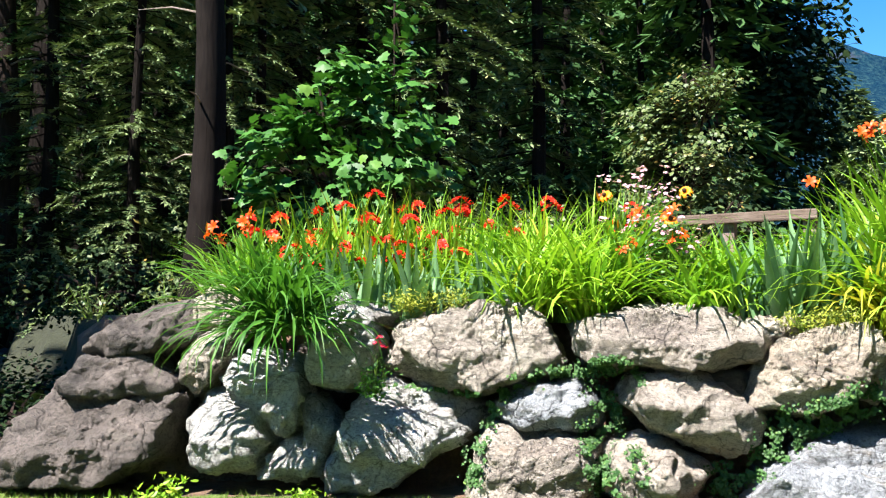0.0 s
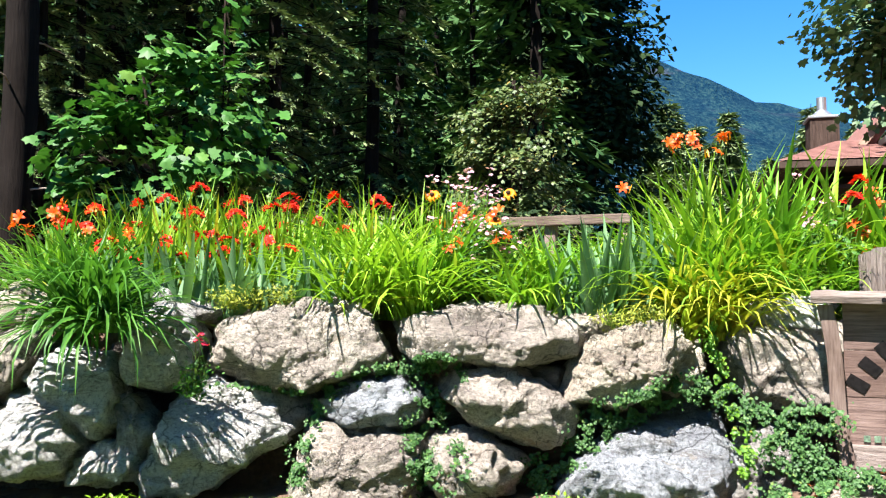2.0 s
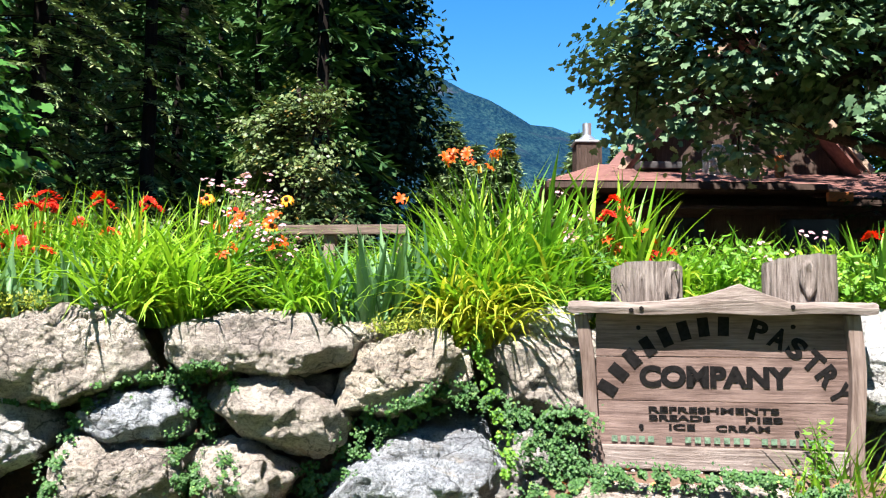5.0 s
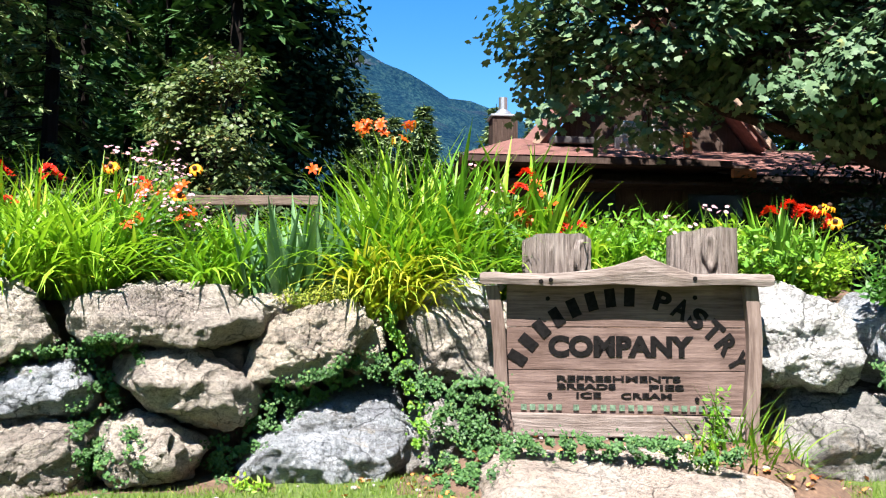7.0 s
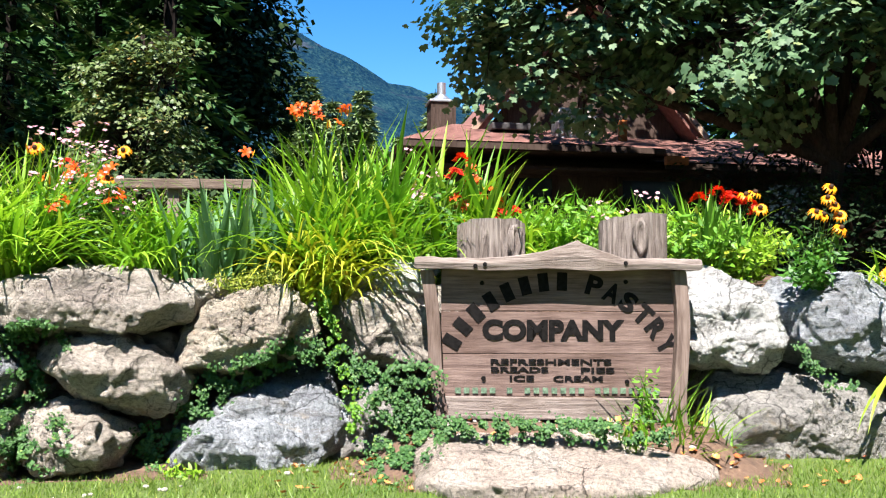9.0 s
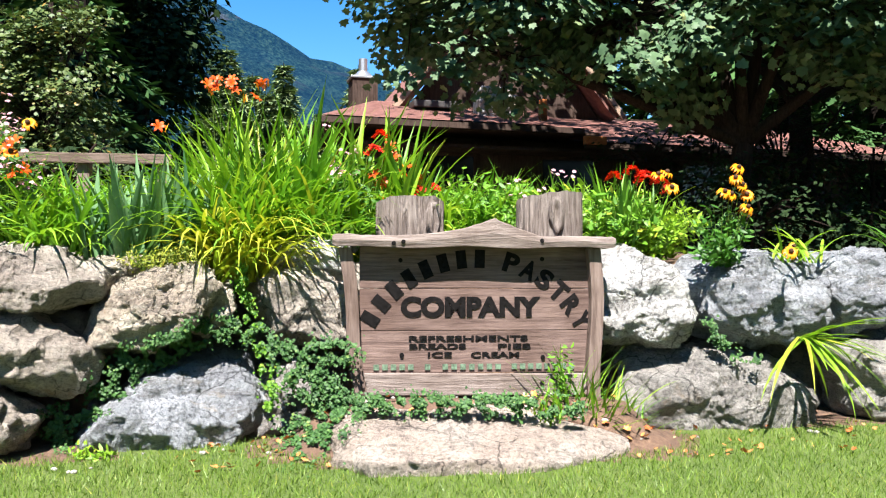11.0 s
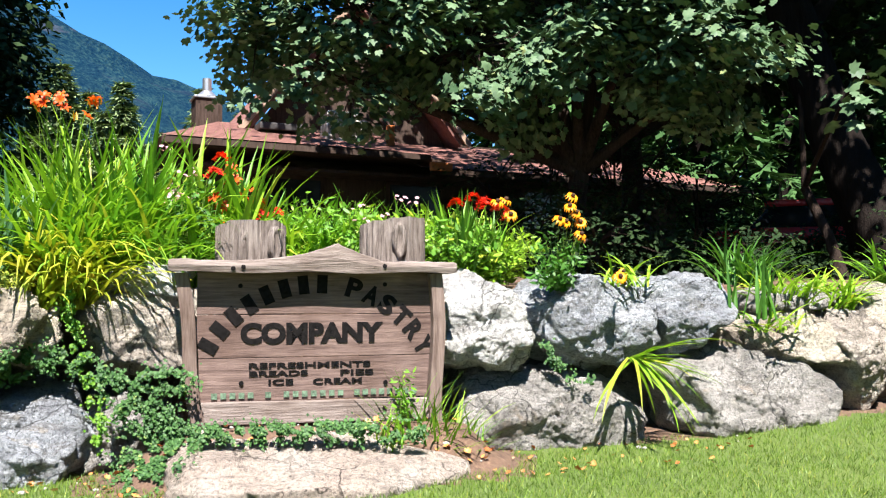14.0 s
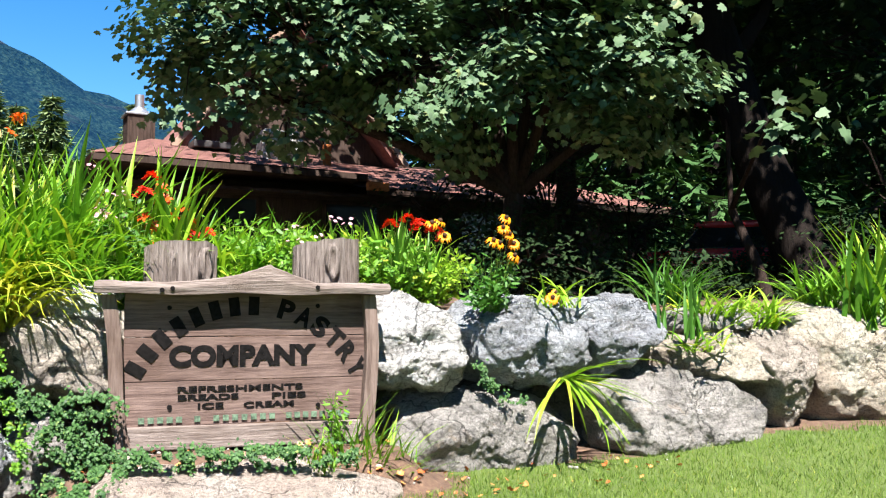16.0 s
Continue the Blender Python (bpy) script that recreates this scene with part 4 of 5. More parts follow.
# tall broad swords with the high orange blooms
for i, (b, d, n, l, w) in enumerate(((29.0, 6.6, 64, 1.3, 0.019), (31.0, 6.6, 64, 1.3, 0.021), (26.8, 6.8, 60, 1.2, 0.015), (32.8, 6.75, 50, 1.25, 0.024), (36.0, 6.6, 34, 1.2, 0.03), (38.0, 6.9, 40, 1.15, 0.026))):
    c = strap_clump("crocosmia", "tall broad green sword leaves in the bed", b, d, n, l, w, (3, 34), (8, 60), LEAF_GREEN if i % 2 else LEAF_LIME, 220 + i, 0.2, group="crocosmia in the bed")
    if i == 2:
        for k, (x, y, z) in enumerate(((-0.16, -0.1, 1.28), (-0.10, -0.1, 1.33), (-0.02, -0.1, 1.31), (0.05, 0.0, 1.37), (0.24, -0.1, 1.33), (0.30, -0.08, 1.36), (-0.55, -0.2, 0.92), (0.1, -0.2, 1.2))):
            flower_stem(c, (x * 0.3, y * 0.3, 0), (x, y, z), PETAL_ORANGE, "lily", 320 + k)
    if i in (4, 5):
        for k in range(7):
            x = rng.uniform(-0.3, 0.25)
            flower_stem(c, (x * 0.3, 0, 0), (x, -0.12, rng.uniform(0.42, 0.92)), PETAL_RED if k % 2 else PETAL_ORANGE, "crocosmia" if k % 2 else "lily", 340 + i * 10 + k)
# pink phlox with orange blooms among it
for i, (b, d, tall, rad, cnt) in enumerate(((13.4, 6.4, 0.98, 0.26, 900), (12.4, 6.7, 1.05, 0.28, 700), (14.6, 6.3, 0.72, 0.22, 600), (34.8, 6.4, 0.95, 0.22, 700), (47.0, 6.5, 0.62, 0.3, 800))):
    c = bushy("phlox", "leafy stems of phlox with small pale pink blooms", b, d, tall, rad, cnt, 0.045, LEAF_DEEP if i < 4 else LEAF_GREEN, 240 + i)
    for k in range(15 if i < 3 else 9):
        a, r = rng.uniform(0, 6.28), rad * rng.uniform(0.2, 1.1)
        flower_stem(c, (0, 0, tall * 0.3), (r * math.cos(a), r * math.sin(a), tall * rng.uniform(0.6, 1.06)), PETAL_PINK, "phlox", 400 + i * 20 + k, 0.003)
    if i < 2:
        for k in range(5):
            flower_stem(c, (0, 0, tall * 0.3), (rng.uniform(-0.3, 0.3), -0.22, tall * rng.uniform(0.5, 0.9)), PETAL_GOLD if k % 2 else PETAL_ORANGE, "susan" if k % 2 else "lily", 500 + i * 9 + k)
# green mass behind the log posts, and the plants beyond the sign
for i, (b, d, tall, rad, cnt) in enumerate(((44.5, 6.9, 0.72, 0.4, 1500), (48.5, 6.8, 0.66, 0.42, 1600), (51.0, 6.9, 0.6, 0.42, 1600), (53.0, 7.0, 0.42, 0.36, 1100), (41.5, 7.3, 0.85, 0.4, 1300), (47, 7.6, 0.8, 0.5, 1400), (50, 7.6, 0.75, 0.5, 1300), (53.5, 7.7, 0.6, 0.5, 1300))):
    bushy("leafy_perennial", "low bright green leafy perennial on the terrace", b, d, tall, rad, cnt, 0.06, LEAF_LIME if i % 2 else LEAF_GREEN, 260 + i)
for i, (b, d, n, l) in enumerate(((52.0, 6.95, 60, 0.75), (53.4, 7.05, 50, 0.66))):
    c = strap_clump("crocosmia", "upright sword-leaved clump with red blooms", b, d, n, l, 0.018, (3, 28), (4, 30), LEAF_GREEN, 270 + i, 0.14, group="crocosmia in the bed")
    for k in range(4):
        x = rng.uniform(-0.15, 0.15)
        flower_stem(c, (0, 0, 0), (x, -0.1, l * rng.uniform(0.8, 0.95)), PETAL_RED, "crocosmia", 560 + i * 9 + k)
c = bushy("coneflower", "branching coneflower with golden drooping petals and dark cones", 58.3, 6.6, 0.46, 0.2, 420, 0.055, LEAF_DEEP, 280)
for k, (x, y, z) in enumerate(((-0.15, -0.1, 0.47), (-0.08, -0.1, 0.46), (-0.03, -0.12, 0.57), (0.02, -0.1, 0.65), (0.09, -0.08, 0.54), (0.14, -0.1, 0.47), (0.05, -0.15, 0.37), (-0.46, 0.15, 0.60), (-0.54, 0.16, 0.58), (-0.43, 0.12, 0.50), (0.0, -0.5, 0.06), (0.2, -0.05, 0.36), (0.42, -0.3, 0.10))):
    flower_stem(c, (x * 0.3, 0, 0), (x, y, z), PETAL_GOLD, "susan", 580 + k)
bushy("coneflower", "leafy coneflower stems leaning over a boulder", 57.9, 6.35, 0.2, 0.13, 130, 0.055, LEAF_DEEP, 281)
# beyond the great boulders
for i, (b, d, n, l, w, ln, dr, mat, z) in enumerate(((62.2, 6.8, 24, 0.4, 0.011, (20, 60), (50, 120), LEAF_LIME, 1.2), (69.8, 7.3, 16, 0.55, 0.014, (4, 22), (4, 30), LEAF_DEEP, 0.95), (71.0, 7.5, 18, 0.4, 0.012, (30, 75), (50, 120), LEAF_LIME, 0.85), (71.6, 8.0, 130, 0.55, 0.012, (15, 55), (60, 120), LEAF_LIME, None),
                                                     (74.0, 8.3, 130, 0.5, 0.012, (15, 55), (60, 120), LEAF_LIME, None), (79.6, 8.8, 50, 0.95, 0.022, (4, 35), (10, 60), LEAF_GREEN, None), (81.6, 9.0, 60, 1.1, 0.022, (4, 35), (10, 60), LEAF_LIME, None), (83.5, 9.5, 60, 1.2, 0.02, (4, 35), (10, 60), LEAF_GREEN, None), (77.5, 9.3, 90, 0.6, 0.014, (10, 50), (40, 100), LEAF_GREEN, None), (69.0, 8.4, 80, 0.6, 0.012, (10, 50), (40, 100), LEAF_DEEP, None))):
    strap_clump("daylily" if dr[1] > 50 else "iris", "strap-leaved clump at the terrace edge", b, d, n, l, w, ln, dr, mat, 290 + i, 0.2, z, group="plants beyond the sign")
# yellow-green straps rooted at the foot of the wall
strap_clump("daylily", "narrow yellow-green strap leaves growing from the wall's foot", 63.0, 6.5, 30, 0.72, 0.011, (60, 135), (25, 70), LEAF_LIME, 310, 0.06, 0.70, aim=-85)
strap_clump("grass_tuft", "tall grass tuft beside the sign post", 49.8, 5.75, 64, 0.62, 0.006, (5, 45), (20, 80), LEAF_GREEN, 311, 0.12, 0.1)
strap_clump("grass_tuft", "tall grass tuft beside the sign post", 51.0, 5.75, 60, 0.5, 0.006, (5, 55), (30, 90), LEAF_LIME, 312, 0.12, 0.08)
bushy("weed", "leafy green weed growing beside the sign post", 48.6, 5.65, 0.42, 0.09, 150, 0.04, LEAF_GREEN, 313, 0.32)
# low yellow sedum cushions, a small geranium, weeds
for i, (b, d, z) in enumerate(((-2.2, 5.92, 1.26), (-0.6, 5.92, 1.28), (0.8, 5.95, 1.28), (22.6, 5.8, 1.14), (24.6, 5.75, 1.16))):
    bushy("sedum", "low yellow-green sedum cushion on the wall top", b, d, 0.16, 0.16, 550, 0.022, LEAF_SEDUM, 320 + i, z)
c = bushy("geranium", "small geranium with crimson blooms growing from a crevice", -4.4, 5.55, 0.26, 0.09, 320, 0.03, LEAF_DEEP, 330, 0.72)
flower_stem(c, (0, 0, 0.1), (0.0, -0.03, 0.34), PETAL_CRIMSON, "phlox", 640)
flower_stem(c, (0, 0, 0.1), (0.03, -0.03, 0.30), PETAL_CRIMSON, "phlox", 641)
for i, (b, d, z, tall) in enumerate(((-18.6, 5.5, 0.08, 0.13), (-16.8, 5.5, 0.1, 0.22), (-21, 5.45, 0.08, 0.1), (-9, 5.4, 0.08, 0.12), (19.4, 5.35, 0.05, 0.1))):
    bushy("weed", "small bright green weed at the wall's foot", b, d, tall, 0.12, 130, 0.04, LEAF_LIME, 340 + i, z)
for i, (b, d, tall) in enumerate(((-21.5, 6.9, 0.3), (-17.5, 7.3, 0.4), (-15.2, 6.9, 0.5))):
    bushy("dry_weed", "sparse yellowish weed at the terrace edge", b, d, tall, 0.2, 200, 0.04, LEAF_GOLD, 350 + i)
# the growth along the crest further back, which fills the bed
for i in range(38):
    b = -12 + i * 1.7
    strap_clump("daylily", "green leafy clump at the back of the bed", b, 7.5 + (i * 37 % 10) * 0.11, 66, 0.85, 0.014, (5, 45), (20, 100), (LEAF_GREEN, LEAF_LIME, LEAF_GREEN)[i % 3], 700 + i, 0.3, group="plants at the back of the bed")


# ---- ivy over the stones ----
def build_ivy():
    from mathutils.bvhtree import BVHTree
    verts, polys = [], []
    for ob in BOULDERS + [bpy.data.objects["ground"]]:
        k, m = len(verts), ob.matrix_world
        if ob.name == "ground":
            m = Matrix()
        verts += [m @ v.co for v in ob.data.vertices]
        polys += [tuple(k + i for i in p.vertices) for p in ob.data.polygons]
    tree = BVHTree.FromPolygons(verts, polys)
    rnd = random.Random(4)

    def vine(count, wide, mat, *route):
        """Leaves on the stones along a route of (bearing, height)."""
        lv = Leaves()
        parts = [math.hypot((b[0] - a[0]) * 0.096, b[1] - a[1]) for a, b in zip(route, route[1:])]
        for _ in range(count * 11):
            k = rnd.uniform(0, sum(parts))
            i = 0
            while i < len(parts) - 1 and k > parts[i]:
                k -= parts[i]
                i += 1
            u = k / parts[i]
            bb = route[i][0] + (route[i + 1][0] - route[i][0]) * u + rnd.gauss(0, wide * 0.42) / 0.096
            zz = route[i][1] + (route[i + 1][1] - route[i][1]) * u + rnd.gauss(0, wide * 0.42)
            if noise.noise(Vector((bb * 1.3, zz * 13, wide))) + 0.4 * noise.noise(Vector((bb * 4, zz * 40, 1))) < -0.06:
                continue
            eye = at(bb, 1.0, zz + (1.16 - zz) * 0.8)
            way = (at(bb, 5.5, zz) - eye).normalized()
            hit, nrm, _, _ = tree.ray_cast(eye, way)
            front = 5.8 if bb < 30 else 5.46 if bb < 36 else 5.3 if bb < 55 else 6.4
            if hit is None or hit.xy.length > front:
                hit, nrm = eye + way * ((front - 1.0) / way.xy.length + rnd.uniform(-0.04, 0.05)), -way
            if hit.z < 0.03 or (36.5 < bb < 54 and hit.xy.length < 4.95):
                continue
            nrm = (nrm if nrm.dot(way) < 0 else -nrm)
            nrm = nrm * 0.6 + Vector((rnd.uniform(-0.7, 0.5), rnd.uniform(-0.8, 0.2), rnd.uniform(0.1, 0.9)))
            lv.fan(hit - way * rnd.uniform(0.004, 0.06), nrm, rnd.uniform(0, 6.28), IVY, rnd.uniform(0.008, 0.019), rnd.uniform(-0.1, 0.25))
        if len(lv.v):
            tagged(new("ivy", lv.mesh("ivy", mat, False)), "small-leaved green ivy creeping over the boulders", "ivy", kind="stuff")
    vine(534, 0.09, LEAF_IVY, (22.8, 0.64), (24.8, 0.76), (28.1, 0.79), (30.6, 0.62), (33.2, 0.64), (35.3, 0.64))
    vine(249, 0.06, LEAF_GREEN, (28.2, 1.16), (28.4, 0.88), (29.2, 0.67), (29.9, 0.46), (30.1, 0.26))
    vine(645, 0.16, LEAF_IVY, (31.3, 0.57), (33.2, 0.4), (34.4, 0.26), (32.4, 0.12), (31.7, 0.03))
    vine(576, 0.08, LEAF_IVY, (33.9, 0.26), (37.5, 0.32), (41.0, 0.31), (46.2, 0.31), (49.8, 0.31))
    vine(123, 0.07, LEAF_IVY, (8.8, 0.89), (11.0, 0.93), (12.5, 0.83))
    vine(190, 0.11, LEAF_IVY, (9.5, 0.53), (9.9, 0.32), (10.7, 0.12))
    vine(46, 0.06, LEAF_IVY, (12.1, 0.42), (12.6, 0.2))
    vine(213, 0.08, LEAF_IVY, (21.2, 0.64), (21.4, 0.49), (19.5, 0.34), (16.8, 0.25))
    vine(60, 0.04, LEAF_IVY, (4.5, 0.85), (6.9, 0.87), (8.9, 0.88))
    vine(232, 0.05, LEAF_IVY, (1.8, 0.16), (2.4, 0.42), (3.2, 0.65), (4.4, 0.8), (6.4, 0.85), (10.0, 0.91))
    vine(109, 0.08, LEAF_IVY, (9.6, 0.77), (10.8, 0.64), (10.8, 0.52))
    vine(221, 0.08, LEAF_IVY, (19.9, 0.44), (21.3, 0.54), (23.2, 0.63), (25.4, 0.73))
    vine(41, 0.02, LEAF_IVY, (-3.1, 0.8), (-0.9, 0.77), (2.4, 0.73))
    vine(146, 0.09, LEAF_IVY, (19.8, 0.46), (21.3, 0.61), (22.5, 0.64))
    vine(74, 0.05, LEAF_IVY, (57.4, 0.84), (57.9, 0.74), (58.9, 0.65), (60.3, 0.62))
    vine(42, 0.06, LEAF_IVY, (1.6, 0.39), (2.0, 0.2))
    vine(49, 0.08, LEAF_IVY, (17.1, 0.32), (17.8, 0.11))


build_ivy()


def build_grass():
    rnd = random.Random(9)
    lv = Leaves()
    while len(lv.v) < 3 * 95000:
        b = rnd.uniform(-30, 84)
        r = rnd.uniform(3.4, 9.0)
        p = at(b, r)
        d = behind(p.x, p.y)
        if not -3.4 < d < -0.42 or sign_gap(p.x, p.y) < 0.42 or (d > -0.6 and rnd.random() < 0.7):
            continue
        z = height(p.x, p.y)
        a, h, w = rnd.uniform(0, 6.28), rnd.uniform(0.015, 0.05), rnd.uniform(0.002, 0.0045)
        lean = Vector((rnd.gauss(0, 0.5), rnd.gauss(0, 0.5), 1)) * h
        k = len(lv.v)
        lv.v += [(p.x - w * math.cos(a), p.y - w * math.sin(a), z - 0.005), (p.x + w * math.cos(a), p.y + w * math.sin(a), z - 0.005), (p.x + lean.x, p.y + lean.y, z + lean.z)]
        lv.f.append((k, k + 1, k + 2))
    tagged(new("grass", lv.mesh("grass", GRASS, False)), "short bright green lawn grass", "grass", kind="stuff")
    lv = Leaves()
    for _ in range(420):
        p = at(rnd.uniform(24, 70), rnd.uniform(4.8, 6.8))
        d = behind(p.x, p.y)
        if not -1.25 < d < -0.5:
            continue
        lv.fan((p.x, p.y, height(p.x, p.y) + 0.02), (rnd.gauss(0, 0.5), rnd.gauss(0, 0.5), 1), rnd.uniform(0, 6), MAPLE, rnd.uniform(0.012, 0.035), 0.3)
    tagged(new("fallen_leaves", lv.mesh("fallen_leaves", DRY_LEAF, False)), "dry orange-brown leaves fallen on the soil", "leaves", kind="stuff")


DRY_LEAF = leaf_material("dry_leaf", (0.45, 0.10, 0.03), (0.60, 0.24, 0.08), (0.5, 0.35, 0.2), 0.1)
build_grass()
strap_clump("grass_tuft", "tall grass tuft beside the sign post", 52.4, 5.85, 50, 0.4, 0.006, (5, 60), (30, 90), LEAF_GREEN, 314, 0.14, 0.06)
strap_clump("grass_tuft", "tall grass tuft beside the sign post", 47.6, 5.45, 40, 0.3, 0.006, (5, 60), (30, 90), LEAF_LIME, 315, 0.12, 0.2)


def build_pebbles():
    rnd = random.Random(17)
    bm = bmesh.new()
    while len(bm.verts) < 42 * 60:
        p = at(rnd.uniform(-22, 72), rnd.uniform(4.9, 7.4))
        d = behind(p.x, p.y)
        if not -1.0 < d < -0.6:
            continue
        s = rnd.uniform(0.008, 0.024)
        m = Matrix.Translation((p.x, p.y, height(p.x, p.y) + s * 0.3)) @ Matrix.Rotation(rnd.uniform(0, 6), 4, "Z") @ Matrix.Diagonal((s, s * rnd.uniform(0.6, 0.9), s * 0.6, 1))
        bmesh.ops.create_icosphere(bm, subdivisions=2, radius=1, matrix=m)
    tagged(new("pebbles", from_bm("pebbles", bm, MORTAR, True)), "small gray pebbles on the soil at the wall's foot", "pebbles", kind="stuff")


build_pebbles()



# ---- trees ----
def tube(v, f, path, radii, n=8):
    k = len(v)
    for i, (p, r) in enumerate(zip(path, radii)):
        d = (path[min(i + 1, len(path) - 1)] - path[max(i - 1, 0)]).normalized()
        x = d.orthogonal().normalized()
        y = d.cross(x)
        for j in range(n):
            a = j * 6.2832 / n
            v.append(tuple(p + (x * math.cos(a) + y * math.sin(a)) * r * (1 + 0.12 * math.sin(3 * a + i))))
    for i in range(len(path) - 1):
        for j in range(n):
            p, q = k + i * n + j, k + i * n + (j + 1) % n
            f.append((p, q, q + n, p + n))


def conifer_meshes(tall, radius, mat, seed, bare=0.03, dens=1.0, big=1.0, step=1.0, fine=0.0):
    """A fir: tapered trunk, drooping limbs in uneven whorls, flat sprays of needles along them."""
    rnd = random.Random(seed)
    v, f, lv = [], [], Leaves()
    trunk = [Vector((0.06 * math.sin(i), 0.05 * math.cos(i * 1.3), tall * i / 8)) for i in range(9)]
    tube(v, f, trunk, [0.0095 * tall * (1 - i / 8.4) + 0.02 for i in range(9)], 10)
    h = tall * bare
    while h < tall * 0.985:
        u = h / tall
        reach = radius * (1 - u) ** 0.75 * rnd.uniform(0.55, 1.1) + 0.15
        for _ in range(rnd.randint(3, 5)):
            a = rnd.uniform(0, 6.283)
            r = reach * rnd.uniform(0.6, 1.1)
            o = Vector((math.cos(a), math.sin(a), 0))
            s = Vector((-o.y, o.x, 0))
            path = [Vector((0, 0, h)) + o * r * t + Vector((0, 0, r * (0.18 * t - 0.55 * t * t))) for t in (0, 0.35, 0.7, 1.0)]
            if fine and h < fine:
                tube(v, f, [path[0], path[2], path[3]], [0.02, 0.01, 0.004], 3)
            near = h < fine
            for k in range(int((10 + 13 * r) * (dens * 3.8 if near else dens))):
                t = rnd.uniform(0.12, 1.02)
                c = Vector((0, 0, h)) + o * r * t + Vector((0, 0, r * (0.18 * t - 0.55 * t * t)))
                way = (o * rnd.uniform(0.2, 1.0) + s * rnd.uniform(-1, 1) + Vector((0, 0, rnd.uniform(-0.65, 0.1)))).normalized()
                ln, w = rnd.uniform(0.2, 0.5) * big, rnd.uniform(0.035, 0.08) * big
                if near:
                    ln, w = rnd.uniform(0.1, 0.26), rnd.uniform(0.012, 0.03)
                up = Vector((rnd.uniform(-0.5, 0.5), rnd.uniform(-0.5, 0.5), 1))
                side = way.cross(up).normalized() * w
                j = len(lv.v)
                m = c + way * ln * 0.55
                lv.v += [tuple(c), tuple(m - side), tuple(c + way * ln), tuple(m + side)]
                lv.f.append((j, j + 1, j + 2, j + 3))
        h += tall * rnd.uniform(0.012, 0.024) * step
    return mesh("trunk", v, f, BARK_SHADED), lv.mesh("crown", mat, False)


FIRS = [conifer_meshes(22, 3.4, NEEDLE, 1, 0.03, 0.75, 1.55), conifer_meshes(26, 3.8, NEEDLE, 2, 0.03, 0.65, 1.6), conifer_meshes(18, 3.0, NEEDLE_LIGHT, 3, 0.02, 1.0, 1.2, 1.0, 9.0), conifer_meshes(24, 3.3, NEEDLE, 4, 0.05, 1.0, 1.3, 1.0, 11.0), conifer_meshes(21, 4.2, NEEDLE, 9, 0.02, 0.55, 2.1, 1.7), conifer_meshes(20, 4.6, NEEDLE_LIGHT, 11, 0.02, 1.15, 2.4, 1.05)]


def fir(bearing, dist, kind, scale=1.0, spin=0, label="tall dark green fir in the wood"):
    p = at(bearing, dist)
    root = new("fir_tree")
    root.matrix_world = pose(p.x, p.y, height(p.x, p.y) - 0.1, 0, 0, spin) @ Matrix.Scale(scale, 4)
    tagged(root, label, "tree", "firs of the wood")
    trunk, crown = FIRS[kind]
    place("trunk", trunk, root)
    place("crown", crown, root)


tr = random.Random(21)
for row, (d0, d1, step, lo, hi) in enumerate(((18, 21, 5.2, -36, 3), (23, 29, 4.8, -38, 9), (31, 38, 4.4, -42, 19.5), (42, 52, 4.4, -46, 20.5))):
    b = lo + row * 1.3
    while b < hi:
        fir(b + tr.uniform(-1, 1), tr.uniform(d0, d1), tr.choice((0, 1)) if row > 1 else tr.choice((2, 2, 3)), tr.uniform(0.85, 1.2), tr.uniform(0, 360))
        b += step
# lighter pine branches beside the near trunk
for b, d, s in ((-19.5, 15.5, 0.62), (-14.0, 16.0, 0.6), (-24.5, 16.5, 0.75), (-12.0, 17.5, 0.7)):
    fir(b, d, 2, s, tr.uniform(0, 360), "gray-green young fir at the wood's edge")
# far firs under the mountain
for i in range(30):
    fir(23.6 + i * 0.55 + tr.uniform(-0.4, 0.4), tr.uniform(75, 100), 5, tr.uniform(0.75, 1.0) * (1 if i % 3 else 0.75), tr.uniform(0, 360), "distant green fir below the mountain")
# the wood beyond the house and behind the maple
for row, (d0, d1, step) in enumerate(((24, 30, 4.4), (34, 44, 3.6), (48, 60, 3.2))):
    b = 44 + row
    while b < 104:
        if not (row == 0 and 36 < b < 56):
            fir(b + tr.uniform(-1, 1), tr.uniform(d0, d1), tr.choice((0, 1)) if row == 0 else 4, tr.uniform(0.85, 1.15), tr.uniform(0, 360))
        b += step
# unseen firs added on the left to throw shade on the bank
for x, y in ((-13.5, 8.0), (-17, 5), (-20, 8), (-10, 2.5), (-12.5, 1.2)):
    p = Vector((x, y))
    fir(math.degrees(math.atan2(x, y)), p.length, 4, 1.05, x * 40, "tall dark green fir added out of view to shade the bank")
# unseen firs added round the lawn to cut down the skylight
for i in range(11):
    fir(106 + i * 9.5, 11.5 + 2.5 * (i % 3), 4, 1.15, i * 50, "tall dark green fir added out of view to block skylight")
# the wood behind the lawn
for i in range(16):
    fir(116 + i * 10, tr.uniform(30, 48), 4, tr.uniform(0.7, 1.0), tr.uniform(0, 360), "tall dark green fir beyond the lawn")


